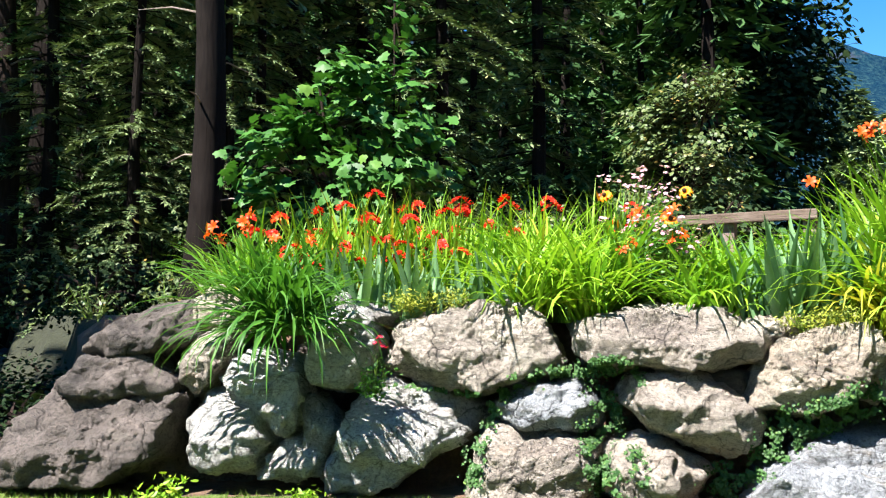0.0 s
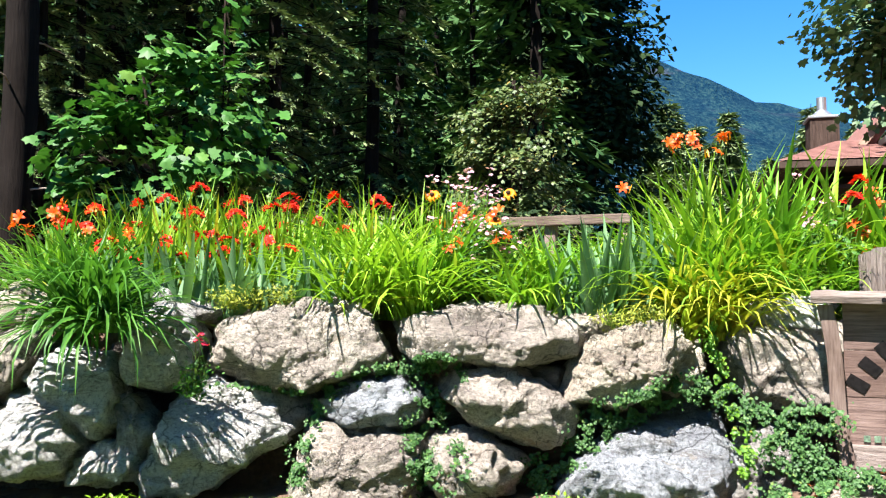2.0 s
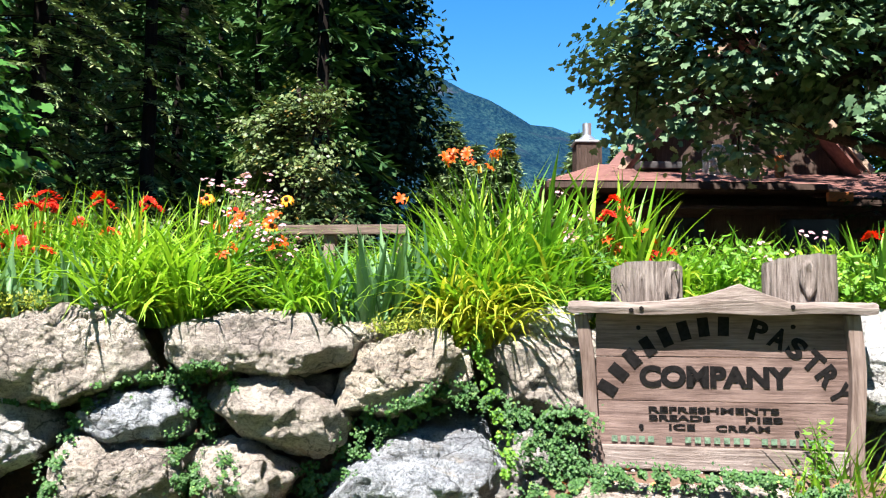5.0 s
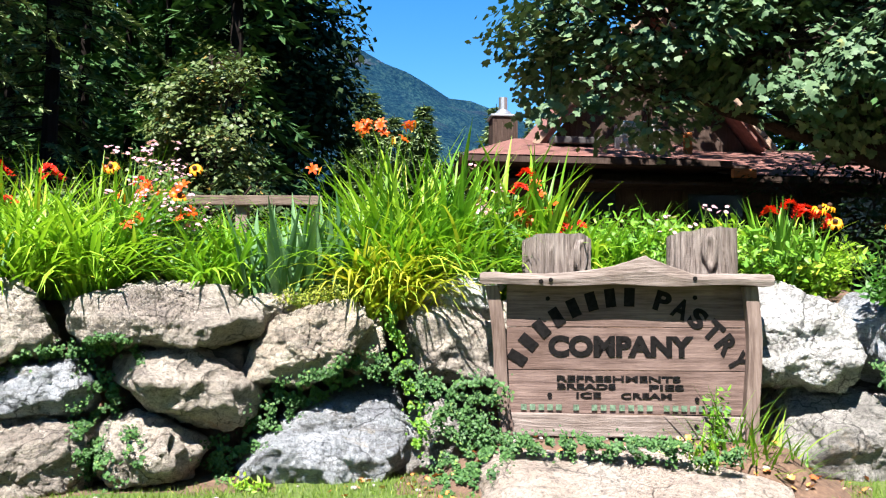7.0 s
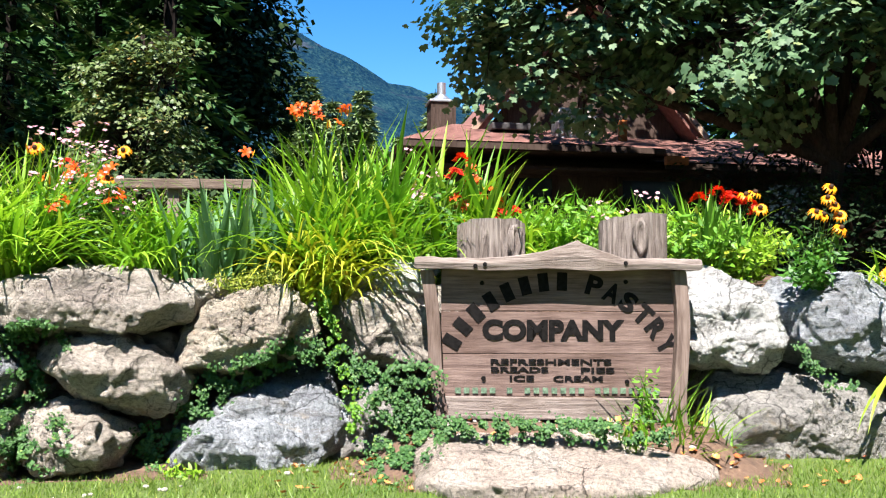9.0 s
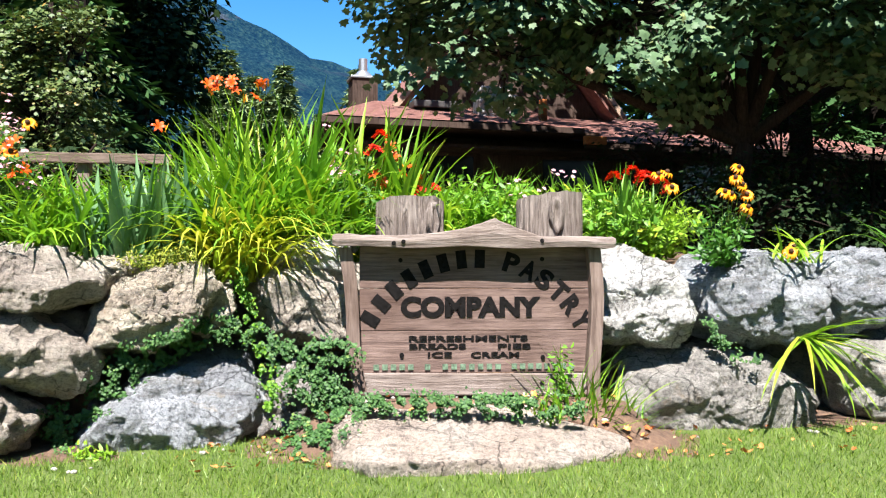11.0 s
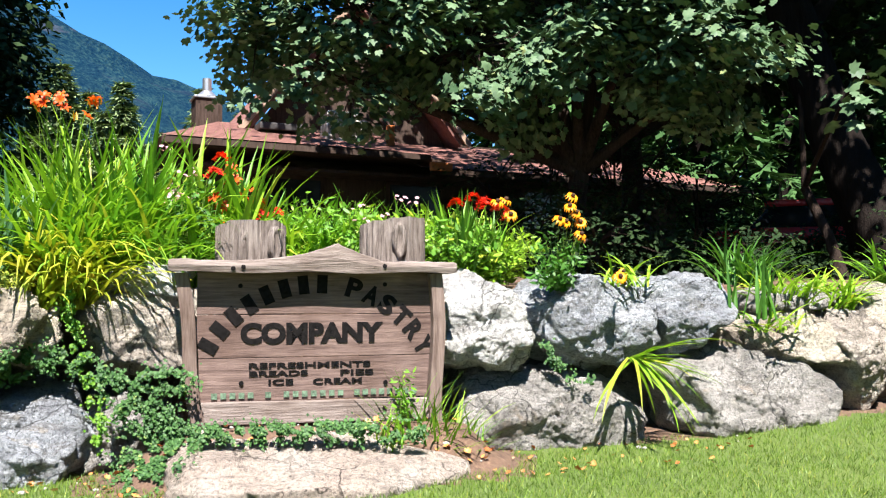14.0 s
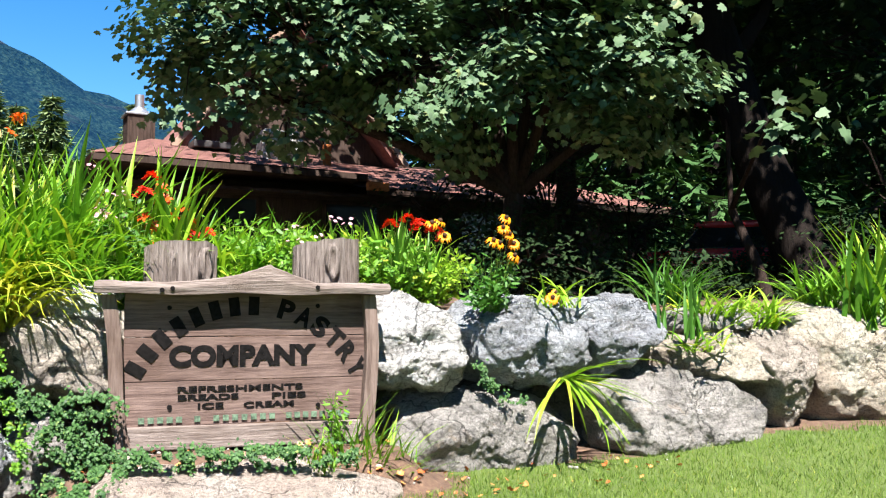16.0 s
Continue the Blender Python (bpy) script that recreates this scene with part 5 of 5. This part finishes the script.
def bare_trunk(bearing, dist, tall, r, label, mat):
    p = at(bearing, dist)
    v, f = [], []
    path = [Vector((0.12 * math.sin(i * 0.8), 0, tall * i / 10)) for i in range(11)]
    tube(v, f, path, [r * (1.15 if i == 0 else 1) * (1 - 0.05 * i) for i in range(11)], 14)
    twigs = []
    for k in range(12):
        a, h = k * 2.4, tall * (0.12 + 0.05 * k)
        v2, f2 = [], []
        o = Vector((math.cos(a), math.sin(a), 0.15))
        tube(v2, f2, [Vector((0, 0, h)), Vector((0, 0, h)) + o * 0.5, Vector((0, 0, h)) + o * 1.0 + Vector((0, 0, -0.15))], [0.022, 0.013, 0.004], 5)
        twigs.append(mesh("twig", v2, f2, BARK_PALE))
    root = new("pine_trunk")
    root.location = (p.x, p.y, height(p.x, p.y) - 0.1)
    tagged(root, label, "tree")
    place("trunk", mesh("trunk", v, f, mat, True), root)
    for tw in twigs:
        place("twig", tw, root, "dead gray twig")


bare_trunk(-15.6, 14.0, 15, 0.26, "straight pine trunk in shade-dark bark with dead lower twigs", BARK_SHADED)
bare_trunk(-27.0, 17.0, 15, 0.22, "dark straight pine trunk in the shade", BARK)
bare_trunk(14.4, 40.0, 30, 0.20, "pale bare snag rising above the wood", BARK_PALE)


SPRAY = [(0, 1.0), (1.2, 0.5), (3.14, 0.6), (5.08, 0.5)]


def broadleaf(name, label, bearing, dist, crowns, leaf, count, mat, seed, trunk_r, lean=(0, 0), outline=MAPLE, clump=9, base=None, spread=1.6, tufts=0, tuft=0.4):
    """A broadleaved tree. crowns: (x, y, z, radius across, radius up) of its masses, x to the right and y away as seen from the lawn."""
    rnd = random.Random(seed)
    p = at(bearing, dist)
    z0 = height(p.x, p.y) - 0.1 if base is None else base
    root = new(name)
    root.matrix_world = pose(p.x, p.y, z0, 0, 0, -bearing)
    tagged(root, label, "tree")
    v, f, lv = [], [], Leaves()
    tv, tf = [], []
    fork = Vector((lean[0], lean[1], min(c[2] for c in crowns) * 0.6))
    tube(v, f, [Vector((0, 0, 0)), fork * 0.5 + Vector((0.05, 0, 0)), fork], [trunk_r * 1.2, trunk_r, trunk_r * 0.8], 12)
    total = sum(c[3] ** 2 * c[4] for c in crowns)
    for cx, cy, cz, ra, ru in crowns:
        mid = Vector((cx, cy, cz))
        bv, bf = [], []
        tube(bv, bf, [fork, fork.lerp(mid, 0.5) + Vector((0, 0, 0.3 * ru)), mid + Vector((0, 0, ru * 0.4))], [trunk_r * 0.6, trunk_r * 0.35, 0.02], 8)
        place("limb", mesh("limb", bv, bf, BARK, True), root)
        heads = []
        while len(heads) < tufts:
            q = Vector((rnd.gauss(0, 1), rnd.gauss(0, 1), rnd.gauss(0, 1))).normalized() * rnd.uniform(0.55, 1.0)
            heads.append(q)
        for k in range(int(count / clump * ra * ra * ru / total)):
            while True:
                q = Vector((rnd.uniform(-1, 1), rnd.uniform(-1, 1), rnd.uniform(-1, 1)))
                if 0.25 < q.length < 1:
                    break
            q = q.normalized() * q.length ** 0.45
            q *= 1 + 0.28 * noise.noise(q * 2.2 + Vector((seed, cx, cz)))
            if heads:
                q = rnd.choice(heads) + Vector((rnd.gauss(0, 0.5) * tuft / ra, rnd.gauss(0, 0.5) * tuft / ra, rnd.gauss(0, 0.32) * tuft / ru))
            c = mid + Vector((q.x * ra, q.y * ra, q.z * ru))
            if rnd.random() < 0.25:
                tube(tv, tf, [mid.lerp(c, 0.25), mid.lerp(c, 0.6) + Vector((0, 0, 0.1 * ru)), c], [0.02, 0.012, 0.004], 4)
            out = Vector((q.x, q.y, q.z * 0.5 + 0.5)).normalized()
            face = out * 0.8 + Vector((rnd.uniform(-0.7, 0.7), rnd.uniform(-0.7, 0.7), rnd.uniform(0.0, 0.9)))
            for _ in range(clump):
                e = c + Vector((rnd.gauss(0, 1), rnd.gauss(0, 1), rnd.gauss(0, 0.6) - 0.2)) * leaf * spread
                nrm = face + Vector((rnd.uniform(-0.55, 0.55), rnd.uniform(-0.55, 0.55), rnd.uniform(-0.3, 0.4)))
                lv.fan(e, nrm, rnd.uniform(0, 6.28), outline, leaf * rnd.uniform(0.5, 1.1), rnd.uniform(-0.35, 0.1))
    place("trunk", mesh("trunk", v, f, BARK, True), root)
    if tv:
        tagged(place("twig_mass", mesh("twig_mass", tv, tf, BARK), root), kind="stuff")
    place("crown", lv.mesh("crown", mat, False), root)
    return root


broadleaf("maple_sapling", "young bigleaf maple with glossy bright green leaves", -6.6, 12.0, ((-0.55, 0, 1.9, 0.85, 1.0), (0.35, 0, 1.8, 0.95, 1.0), (-0.35, 0, 2.9, 0.75, 0.8), (0.3, 0.1, 2.8, 0.75, 0.75), (0.85, 0, 2.0, 0.6, 0.8), (-0.8, 0.1, 1.2, 0.6, 0.8)), 0.14, 1900, LEAF_SAPLING, 5, 0.06, clump=6, spread=1.2, tufts=7, tuft=0.28)
broadleaf("maple_sapling", "slender leading shoot of a young maple", -3.3, 12.2, ((0, 0, 4.2, 0.28, 0.45), (0.1, 0, 3.1, 0.4, 0.5)), 0.12, 130, LEAF_SAPLING, 6, 0.03, clump=4)
broadleaf("vine_maple", "rounded shrubby maple with leaves turning gold", 15.4, 20.0, ((0, 0, 2.7, 1.35, 1.6), (-0.5, 0, 4.0, 0.95, 1.0), (0.5, -0.2, 4.2, 0.9, 1.1), (-0.8, 0, 1.7, 1.0, 1.2), (0.9, 0, 2.0, 0.95, 1.2), (0.1, 0, 5.0, 0.6, 0.6)), 0.095, 10500, LEAF_GOLD, 7, 0.12, clump=8, outline=IVY, tufts=12, tuft=0.42)
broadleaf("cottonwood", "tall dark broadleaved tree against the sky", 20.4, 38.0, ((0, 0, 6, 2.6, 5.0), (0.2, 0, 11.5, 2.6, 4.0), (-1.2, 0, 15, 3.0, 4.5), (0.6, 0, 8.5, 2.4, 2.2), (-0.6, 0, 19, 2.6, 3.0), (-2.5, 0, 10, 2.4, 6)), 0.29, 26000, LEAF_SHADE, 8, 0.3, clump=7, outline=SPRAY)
broadleaf("bigleaf_maple", "big spreading maple with large gray-green leaves shading the house", 57.5, 11.5, ((-3.75, -0.8, 3.25, 0.95, 0.8), (-3.0, -0.8, 3.5, 1.0, 1.1), (-2.2, -1.0, 3.2, 1.2, 1.2), (-1.1, -1.0, 2.9, 1.2, 1.3), (0.2, -1.2, 3.2, 1.3, 1.2), (1.2, -1.3, 2.9, 1.2, 1.4), (2.2, -1.0, 2.5, 0.65, 0.5), (-2.5, -0.9, 2.35, 0.65, 0.5), (-3.1, -0.9, 2.55, 0.5, 0.45), (-2.5, -0.3, 4.9, 1.5, 1.2), (-0.8, -0.4, 4.8, 2.0, 1.4), (0.9, -0.2, 4.9, 1.5, 1.3)), 0.086, 40000, LEAF_MAPLE, 9, 0.15, (0.3, 0), clump=16, spread=1.6, tufts=15, tuft=0.40)
broadleaf("bigleaf_maple", "maple bough with hanging gray-green leaves", 74.5, 12.5, ((0.2, -1.5, 2.3, 0.5, 0.36), (-0.6, 0.8, 5.4, 1.6, 0.7)), 0.14, 1100, LEAF_MAPLE, 10, 0.07, (-0.5, 0.6), clump=8)
# crown added to shade what lies under it; its leaf colour holds shade too
broadleaf("bigleaf_maple", "high maple crown in shade-dark leaves, added to shade the house's garden", 62, 15.5, ((0, 0, 6.2, 3.6, 1.2), (-4, 0.5, 6.6, 3.0, 1.2), (4, 0, 6.0, 3.2, 1.3), (1.5, 0.4, 4.2, 2.6, 1.4), (5.4, 0.2, 4.0, 2.4, 1.6)), 0.2, 9000, LEAF_SHADE, 12, 0.2, clump=8, outline=IVY)

# unseen crown added overhead so the leaning trunk falls in shade
broadleaf("bigleaf_maple", "high maple crown added out of view to cast shade beside the lawn", 84, 12.5, ((-1.2, -1.2, 7.0, 2.4, 0.9), (-3.4, -1.6, 7.4, 2.4, 0.9), (-5.4, -1.0, 7.6, 2.4, 0.9), (-2.4, 1.0, 7.6, 3.0, 1.0)), 0.2, 6500, LEAF_SHADE, 13, 0.25, clump=8, outline=IVY)


def leaning_trunk():
    v, f = [], []
    base, mid, top = at(77.2, 13.2, 1.4), at(74.0, 13.4, 3.2), at(68.5, 13.6, 7.5)
    tube(v, f, [base - base, (mid - base) * 0.5 + Vector((0.05, 0, 0)), mid - base, (top - base) * 0.75, top - base], [0.44, 0.38, 0.34, 0.28, 0.2], 16)
    root = new("leaning_tree")
    root.location = base
    tagged(root, "thick leaning maple trunk, deep shade put into its bark colour", "tree")
    place("trunk", mesh("trunk", v, f, BARK_SHADED, True), root)
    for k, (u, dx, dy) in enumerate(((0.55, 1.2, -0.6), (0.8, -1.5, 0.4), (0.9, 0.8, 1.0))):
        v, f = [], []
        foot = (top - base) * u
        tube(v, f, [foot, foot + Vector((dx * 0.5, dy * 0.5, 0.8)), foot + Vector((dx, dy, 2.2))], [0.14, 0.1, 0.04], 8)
        place("limb", mesh("limb", v, f, BARK_SHADED, True), root)


leaning_trunk()
# shrubs under the maple; its shade is put into their leaf colour
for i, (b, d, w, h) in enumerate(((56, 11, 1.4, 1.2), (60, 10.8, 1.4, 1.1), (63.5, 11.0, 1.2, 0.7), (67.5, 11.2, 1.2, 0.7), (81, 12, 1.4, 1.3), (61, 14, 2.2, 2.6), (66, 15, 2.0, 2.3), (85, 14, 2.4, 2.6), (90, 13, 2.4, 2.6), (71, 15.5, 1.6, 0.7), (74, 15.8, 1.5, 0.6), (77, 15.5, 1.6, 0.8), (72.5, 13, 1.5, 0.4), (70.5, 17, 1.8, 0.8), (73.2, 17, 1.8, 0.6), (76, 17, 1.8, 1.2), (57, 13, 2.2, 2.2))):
    broadleaf("shrub", "leafy shrub under the maple, in shade-dark leaves", b, d, ((0, 0, h * 0.5, w * 0.6, h * 0.5), (w * 0.4, 0, h * 0.7, w * 0.4, h * 0.35), (-w * 0.4, 0, h * 0.6, w * 0.4, h * 0.4)), 0.06, 1500, LEAF_SHADE, 20 + i, 0.04, outline=SPRAY)
# shrubs added on the bank at the wall's end, leaf colour darkened as shade
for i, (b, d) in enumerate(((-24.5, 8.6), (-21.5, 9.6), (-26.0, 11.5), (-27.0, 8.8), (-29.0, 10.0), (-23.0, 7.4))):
    broadleaf("shrub", "low shrub in shade-dark leaves on the bank at the wall's end", b, d, ((0, 0, 0.35, 0.7, 0.4), (0.4, 0, 0.5, 0.5, 0.35), (-0.4, 0.1, 0.3, 0.6, 0.35)), 0.05, 1100, LEAF_SHADE, 80 + i, 0.02, outline=SPRAY)
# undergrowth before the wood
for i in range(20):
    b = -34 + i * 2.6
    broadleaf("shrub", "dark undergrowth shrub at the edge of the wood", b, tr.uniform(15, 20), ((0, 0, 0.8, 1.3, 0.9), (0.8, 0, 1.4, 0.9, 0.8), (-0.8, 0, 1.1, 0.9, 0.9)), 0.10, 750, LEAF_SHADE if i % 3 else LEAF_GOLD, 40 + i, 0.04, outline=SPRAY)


# ---- far wood, uneven mass of needles behind the firs ----
def far_wood(lo, hi, dist, tall, seed):
    rnd = random.Random(seed)
    lv = Leaves()
    for i in range(22000):
        b = rnd.uniform(lo, hi)
        top = tall * (0.75 + 0.35 * noise.noise(Vector((b * 0.35, seed, 0))) + 0.12 * abs((b * 1.1) % 2 - 1))
        p = at(b, dist + rnd.uniform(-4, 4), rnd.uniform(0, top))
        lv.fan(p, (rnd.uniform(-1, 1) - p.x / dist, rnd.uniform(-1, 1) - p.y / dist, rnd.uniform(-0.2, 1)), rnd.uniform(0, 6), SPRAY, rnd.uniform(0.6, 1.5), -0.2)
    tagged(new("far_wood", lv.mesh("far_wood", NEEDLE, False)), "dense dark evergreen wood", "trees", kind="stuff")


far_wood(-80, 20, 60, 34, 1)
far_wood(54, 130, 66, 34, 2)



# ---- house ----
def slab_mesh(name, corners, thick, mat):
    """A roof plane: four corners in order, with thickness below."""
    c = [Vector(q) for q in corners]
    n = (c[1] - c[0]).cross(c[3] - c[0]).normalized()
    if n.z < 0:
        n = -n
    verts = [tuple(q) for q in c] + [tuple(q - n * thick) for q in c]
    return mesh(name, verts, [(0, 1, 2, 3), (7, 6, 5, 4), (0, 4, 5, 1), (1, 5, 6, 2), (2, 6, 7, 3), (3, 7, 4, 0)], mat)


def build_house():
    """Local x runs along the eave to the right, y away from the lawn; the origin is on the ground below the left eave corner."""
    o = at(32.0, 15.8)
    ground = height(o.x, o.y)
    root = new("house")
    root.matrix_world = pose(o.x, o.y, ground, 0, 0, -24)
    tagged(root, "low dark-sided house with a red-brown shingle roof", "house")
    e = 3.9 - ground
    # walls, inset below the wide eaves
    place("wall", box("wall", (11.0, 0.2, e), WOOD_DARK, 0), root, m=pose(6.6, 1.2, e / 2))
    place("wall", box("wall", (0.2, 7.0, e), WOOD_DARK, 0), root, m=pose(1.1, 4.8, e / 2))
    place("wall", box("wall", (0.2, 7.0, e), WOOD_DARK, 0), root, m=pose(12.1, 4.8, e / 2))
    place("wall", box("wall", (11.0, 0.2, e), WOOD_DARK, 0), root, m=pose(6.6, 8.4, e / 2))
    for x in (2.6, 5.2, 8.4):
        w = place("window", box("window", (1.3, 0.08, 1.1), WOOD_DARK, 0.01), root, m=pose(x, 1.06, 1.35))
        place("pane", box("pane", (1.12, 0.03, 0.92), GLASS, 0), w, m=pose(0, -0.04, 0))
    # roofs: the low skirt in front, shingle course by course, and the steep gable behind
    rise = 0.95
    rows = 15

    def skirt(name, x0, x1, y1, z1, in0, in1, e0=0.0):
        verts, faces = [], []
        for k in range(rows):
            u0, u1 = k / rows, (k + 1) / rows + 0.01
            for u, lift in ((u0, 0.007), (u1, 0.0)):
                a, b = x0 + in0 * u, x1 - in1 * u
                verts += [(a, y1 * u, e0 + (z1 - e0) * u + lift), (b, y1 * u, e0 + (z1 - e0) * u + lift)]
            i = 4 * k
            faces.append((i, i + 1, i + 3, i + 2))
            if k:
                faces.append((i - 2, i - 1, i + 1, i))
        ob = place(name, mesh(name, verts, faces, ROOF), root, m=pose(0, 0, e))
        return ob
    skirt("roof", 0, 5.1, 3.4, rise, 1.6, 0.0)
    skirt("roof", 4.9, 13.5, 3.0, rise * 0.75, 0.0, 2.5, -0.28)
    place("fascia", box("fascia", (5.1, 0.05, 0.11), WOOD_DARK, 0.004), root, m=pose(2.55, 0.0, e - 0.08))
    place("fascia", box("fascia", (8.4, 0.05, 0.11), WOOD_DARK, 0.004), root, m=pose(9.3, 0.0, e - 0.36))
    place("beam_end", box("beam_end", (0.45, 0.12, 0.16), WOOD_ORANGE, 0.01), root, "orange-stained beam end", m=pose(5.3, -0.05, e - 0.26))
    place("roof", slab_mesh("roof", ((0, 0.02, e - 0.02), (1.6, 3.4, e + rise - 0.02), (1.6, 4.4, e + rise - 0.02), (0, 6.6, e - 0.02)), 0.1, ROOF), root)
    place("soffit", box("soffit", (12.6, 6.0, 0.06), WOOD_DARK, 0), root, m=pose(6.9, 3.3, e - 0.42))
    place("soffit", box("soffit", (5.4, 3.2, 0.05), WOOD_DARK, 0), root, m=pose(2.75, 1.66, e - 0.12))
    place("wall", box("wall", (9.6, 0.2, 1.5), WOOD_DARK, 0), root, m=pose(6.6, 3.3, e + 0.05))
    # steep gable: two planes that rise to a ridge running away from the lawn
    gx, gy, gz = 4.5, 2.4, e + 3.9
    for s in (-1, 1):
        place("gable_roof", slab_mesh("gable_roof", ((gx + s * 2.6, gy, e + 0.75), (gx, gy, gz), (gx, gy + 6, gz), (gx + s * 2.6, gy + 6, e + 0.75)), 0.2, ROOF), root)
        m = Matrix.Translation((gx + s * 1.32, gy - 0.05, (e + 0.62 + gz) / 2)) @ Matrix.Rotation(math.atan2(s * (gz - e - 0.75), 2.6), 4, "Y")
        place("rake_board", box("rake_board", (4.2, 0.06, 0.13), WOOD_TRIM, 0.005), root, "pale tan rake board", m=m)
    tri = mesh("gable_wall", [(gx - 2.35, gy + 0.5, e + 0.6), (gx + 2.35, gy + 0.5, e + 0.6), (gx, gy + 0.5, gz - 0.2), (gx - 2.35, gy + 0.7, e + 0.6), (gx + 2.35, gy + 0.7, e + 0.6), (gx, gy + 0.7, gz - 0.2)], [(0, 1, 2), (5, 4, 3), (0, 3, 4, 1), (1, 4, 5, 2), (2, 5, 3, 0)], WOOD_DARK)
    place("wall", tri, root)
    place("vent", box("vent", (1.0, 0.5, 0.14), FLASHING, 0.02), root, "flat dark metal roof vent", m=pose(2.6, 1.9, e + 0.62))
    place("vent", box("vent", (0.9, 0.4, 0.10), FLASHING, 0.02), root, "flat dark metal roof vent", m=pose(8.2, 1.6, e + 0.3))
    place("roof_post", box("roof_post", (0.14, 0.14, 0.5), WOOD_ORANGE, 0.01), root, "short reddish post on the roof", m=pose(4.6, 0.9, e + 0.42))
    # boarded chimney chase with a metal cap
    chase = place("chimney", box("chimney", (0.58, 0.58, 1.5), WOOD_DARK, 0.01), root, "boarded brown chimney with a metal cap", m=pose(1.5, 4.2, e + 0.80))
    for k in range(4):
        place("batten", box("batten", (0.05, 0.03, 1.3), WOOD_DARK, 0.004), chase, m=pose(-0.22 + 0.145 * k, -0.30, -0.03))
    place("chimney_cap", box("chimney_cap", (0.66, 0.66, 0.05), METAL, 0.01), chase, "bare metal cap", m=pose(0, 0, 0.78))
    bm = bmesh.new()
    bmesh.ops.create_cone(bm, cap_ends=True, segments=20, radius1=0.26, radius2=0.1, depth=0.14, matrix=Matrix.Translation((0, 0, 0.9)))
    bmesh.ops.create_cone(bm, cap_ends=True, segments=20, radius1=0.1, radius2=0.1, depth=0.3, matrix=Matrix.Translation((0, 0, 1.1)))
    place("flue", from_bm("flue", bm, METAL), chase, "galvanised flue")
    # river-stone chimney
    core = place("stone_chimney", box("stone_chimney", (0.72, 0.6, 1.6), MORTAR, 0.02), root, "chimney of rounded pale river stones", m=pose(3.75, 1.5, e + 0.15))
    rnd = random.Random(2)
    bm = bmesh.new()
    bmesh.ops.create_icosphere(bm, subdivisions=2, radius=1)
    for q in bm.verts:
        q.co *= 1 + 0.15 * noise.noise(q.co * 1.7)
    stone = from_bm("stone", bm, COBBLE, True)
    for k in range(11):
        for j in range(6):
            place("stone", stone, core, m=pose(-0.34 + 0.13 * (j + 0.5 * (k % 2)) + rnd.uniform(-0.02, 0.02), -0.30, -0.35 + 0.105 * k + rnd.uniform(-0.02, 0.02), 0, rnd.uniform(0, 40), 0) @ Matrix.Diagonal((rnd.uniform(0.06, 0.085), 0.06, rnd.uniform(0.055, 0.08), 1)))


build_house()


# ---- rail fence ----
def build_fence():
    a, b = at(13.0, 9.4), at(23.2, 9.0)
    root = new("rail_fence")
    mid = (a + b) / 2
    long = (b - a).length
    root.matrix_world = pose(mid.x, mid.y, height(mid.x, mid.y), 0, 0, math.degrees(math.atan2(b.y - a.y, b.x - a.x)))
    tagged(root, "weathered brown wooden rail fence behind the garden bed", "fence")
    for z, h in ((0.89, 0.10), (0.45, 0.10)):
        place("rail", box("rail", (long, 0.06, h), WOOD_RAIL, 0.01, 0.004, 6), root, m=pose(0, 0, z))
    for k in range(3):
        place("post", box("post", (0.12, 0.12, 0.95), WOOD_POST, 0.01), root, m=pose(-long * 0.45 + long * 0.45 * k, 0.09, 0.42))


build_fence()


# ---- parked red car ----
def build_car():
    p = at(73.0, 19.0)
    root = new("car")
    root.matrix_world = pose(p.x, p.y, height(p.x, p.y) - 0.08, 0, 0, -68)
    tagged(root, "red car parked in the shade beyond the shrubs", "car")

    def body(c):
        c.z -= 0.06 * smooth01((abs(c.x) - 1.5) / 0.6)
        c.y *= 1 - 0.08 * smooth01((abs(c.x) - 1.6) / 0.5)
        return c

    def top(c):
        k = 0.74 if c.z > 0 else 1.0
        c.x *= k
        c.y *= 0.86 if c.z > 0 else 1
        return c
    place("body", box("body", (4.3, 1.72, 0.62), RED_PAINT, 0.12, 0, 4, 0, body), root, m=pose(0, 0, 0.62))
    place("cabin", box("cabin", (2.3, 1.55, 0.50), GLASS, 0.08, 0, 0, 0, top), root, "dark glazed cabin", m=pose(-0.2, 0, 1.12))
    place("roof", box("roof", (1.75, 1.38, 0.14), RED_PAINT, 0.05), root, m=pose(-0.2, 0, 1.40))
    for x in (-1.35, 1.35):
        for y in (-0.8, 0.8):
            bm = bmesh.new()
            bmesh.ops.create_cone(bm, cap_ends=True, segments=24, radius1=0.32, radius2=0.32, depth=0.2)
            w = place("wheel", from_bm("wheel", bm, RUBBER), root, m=pose(x, y, 0.32, 90))
            bm = bmesh.new()
            bmesh.ops.create_cone(bm, cap_ends=True, segments=24, radius1=0.19, radius2=0.17, depth=0.215)
            place("rim", from_bm("rim", bm, METAL), w)


build_car()
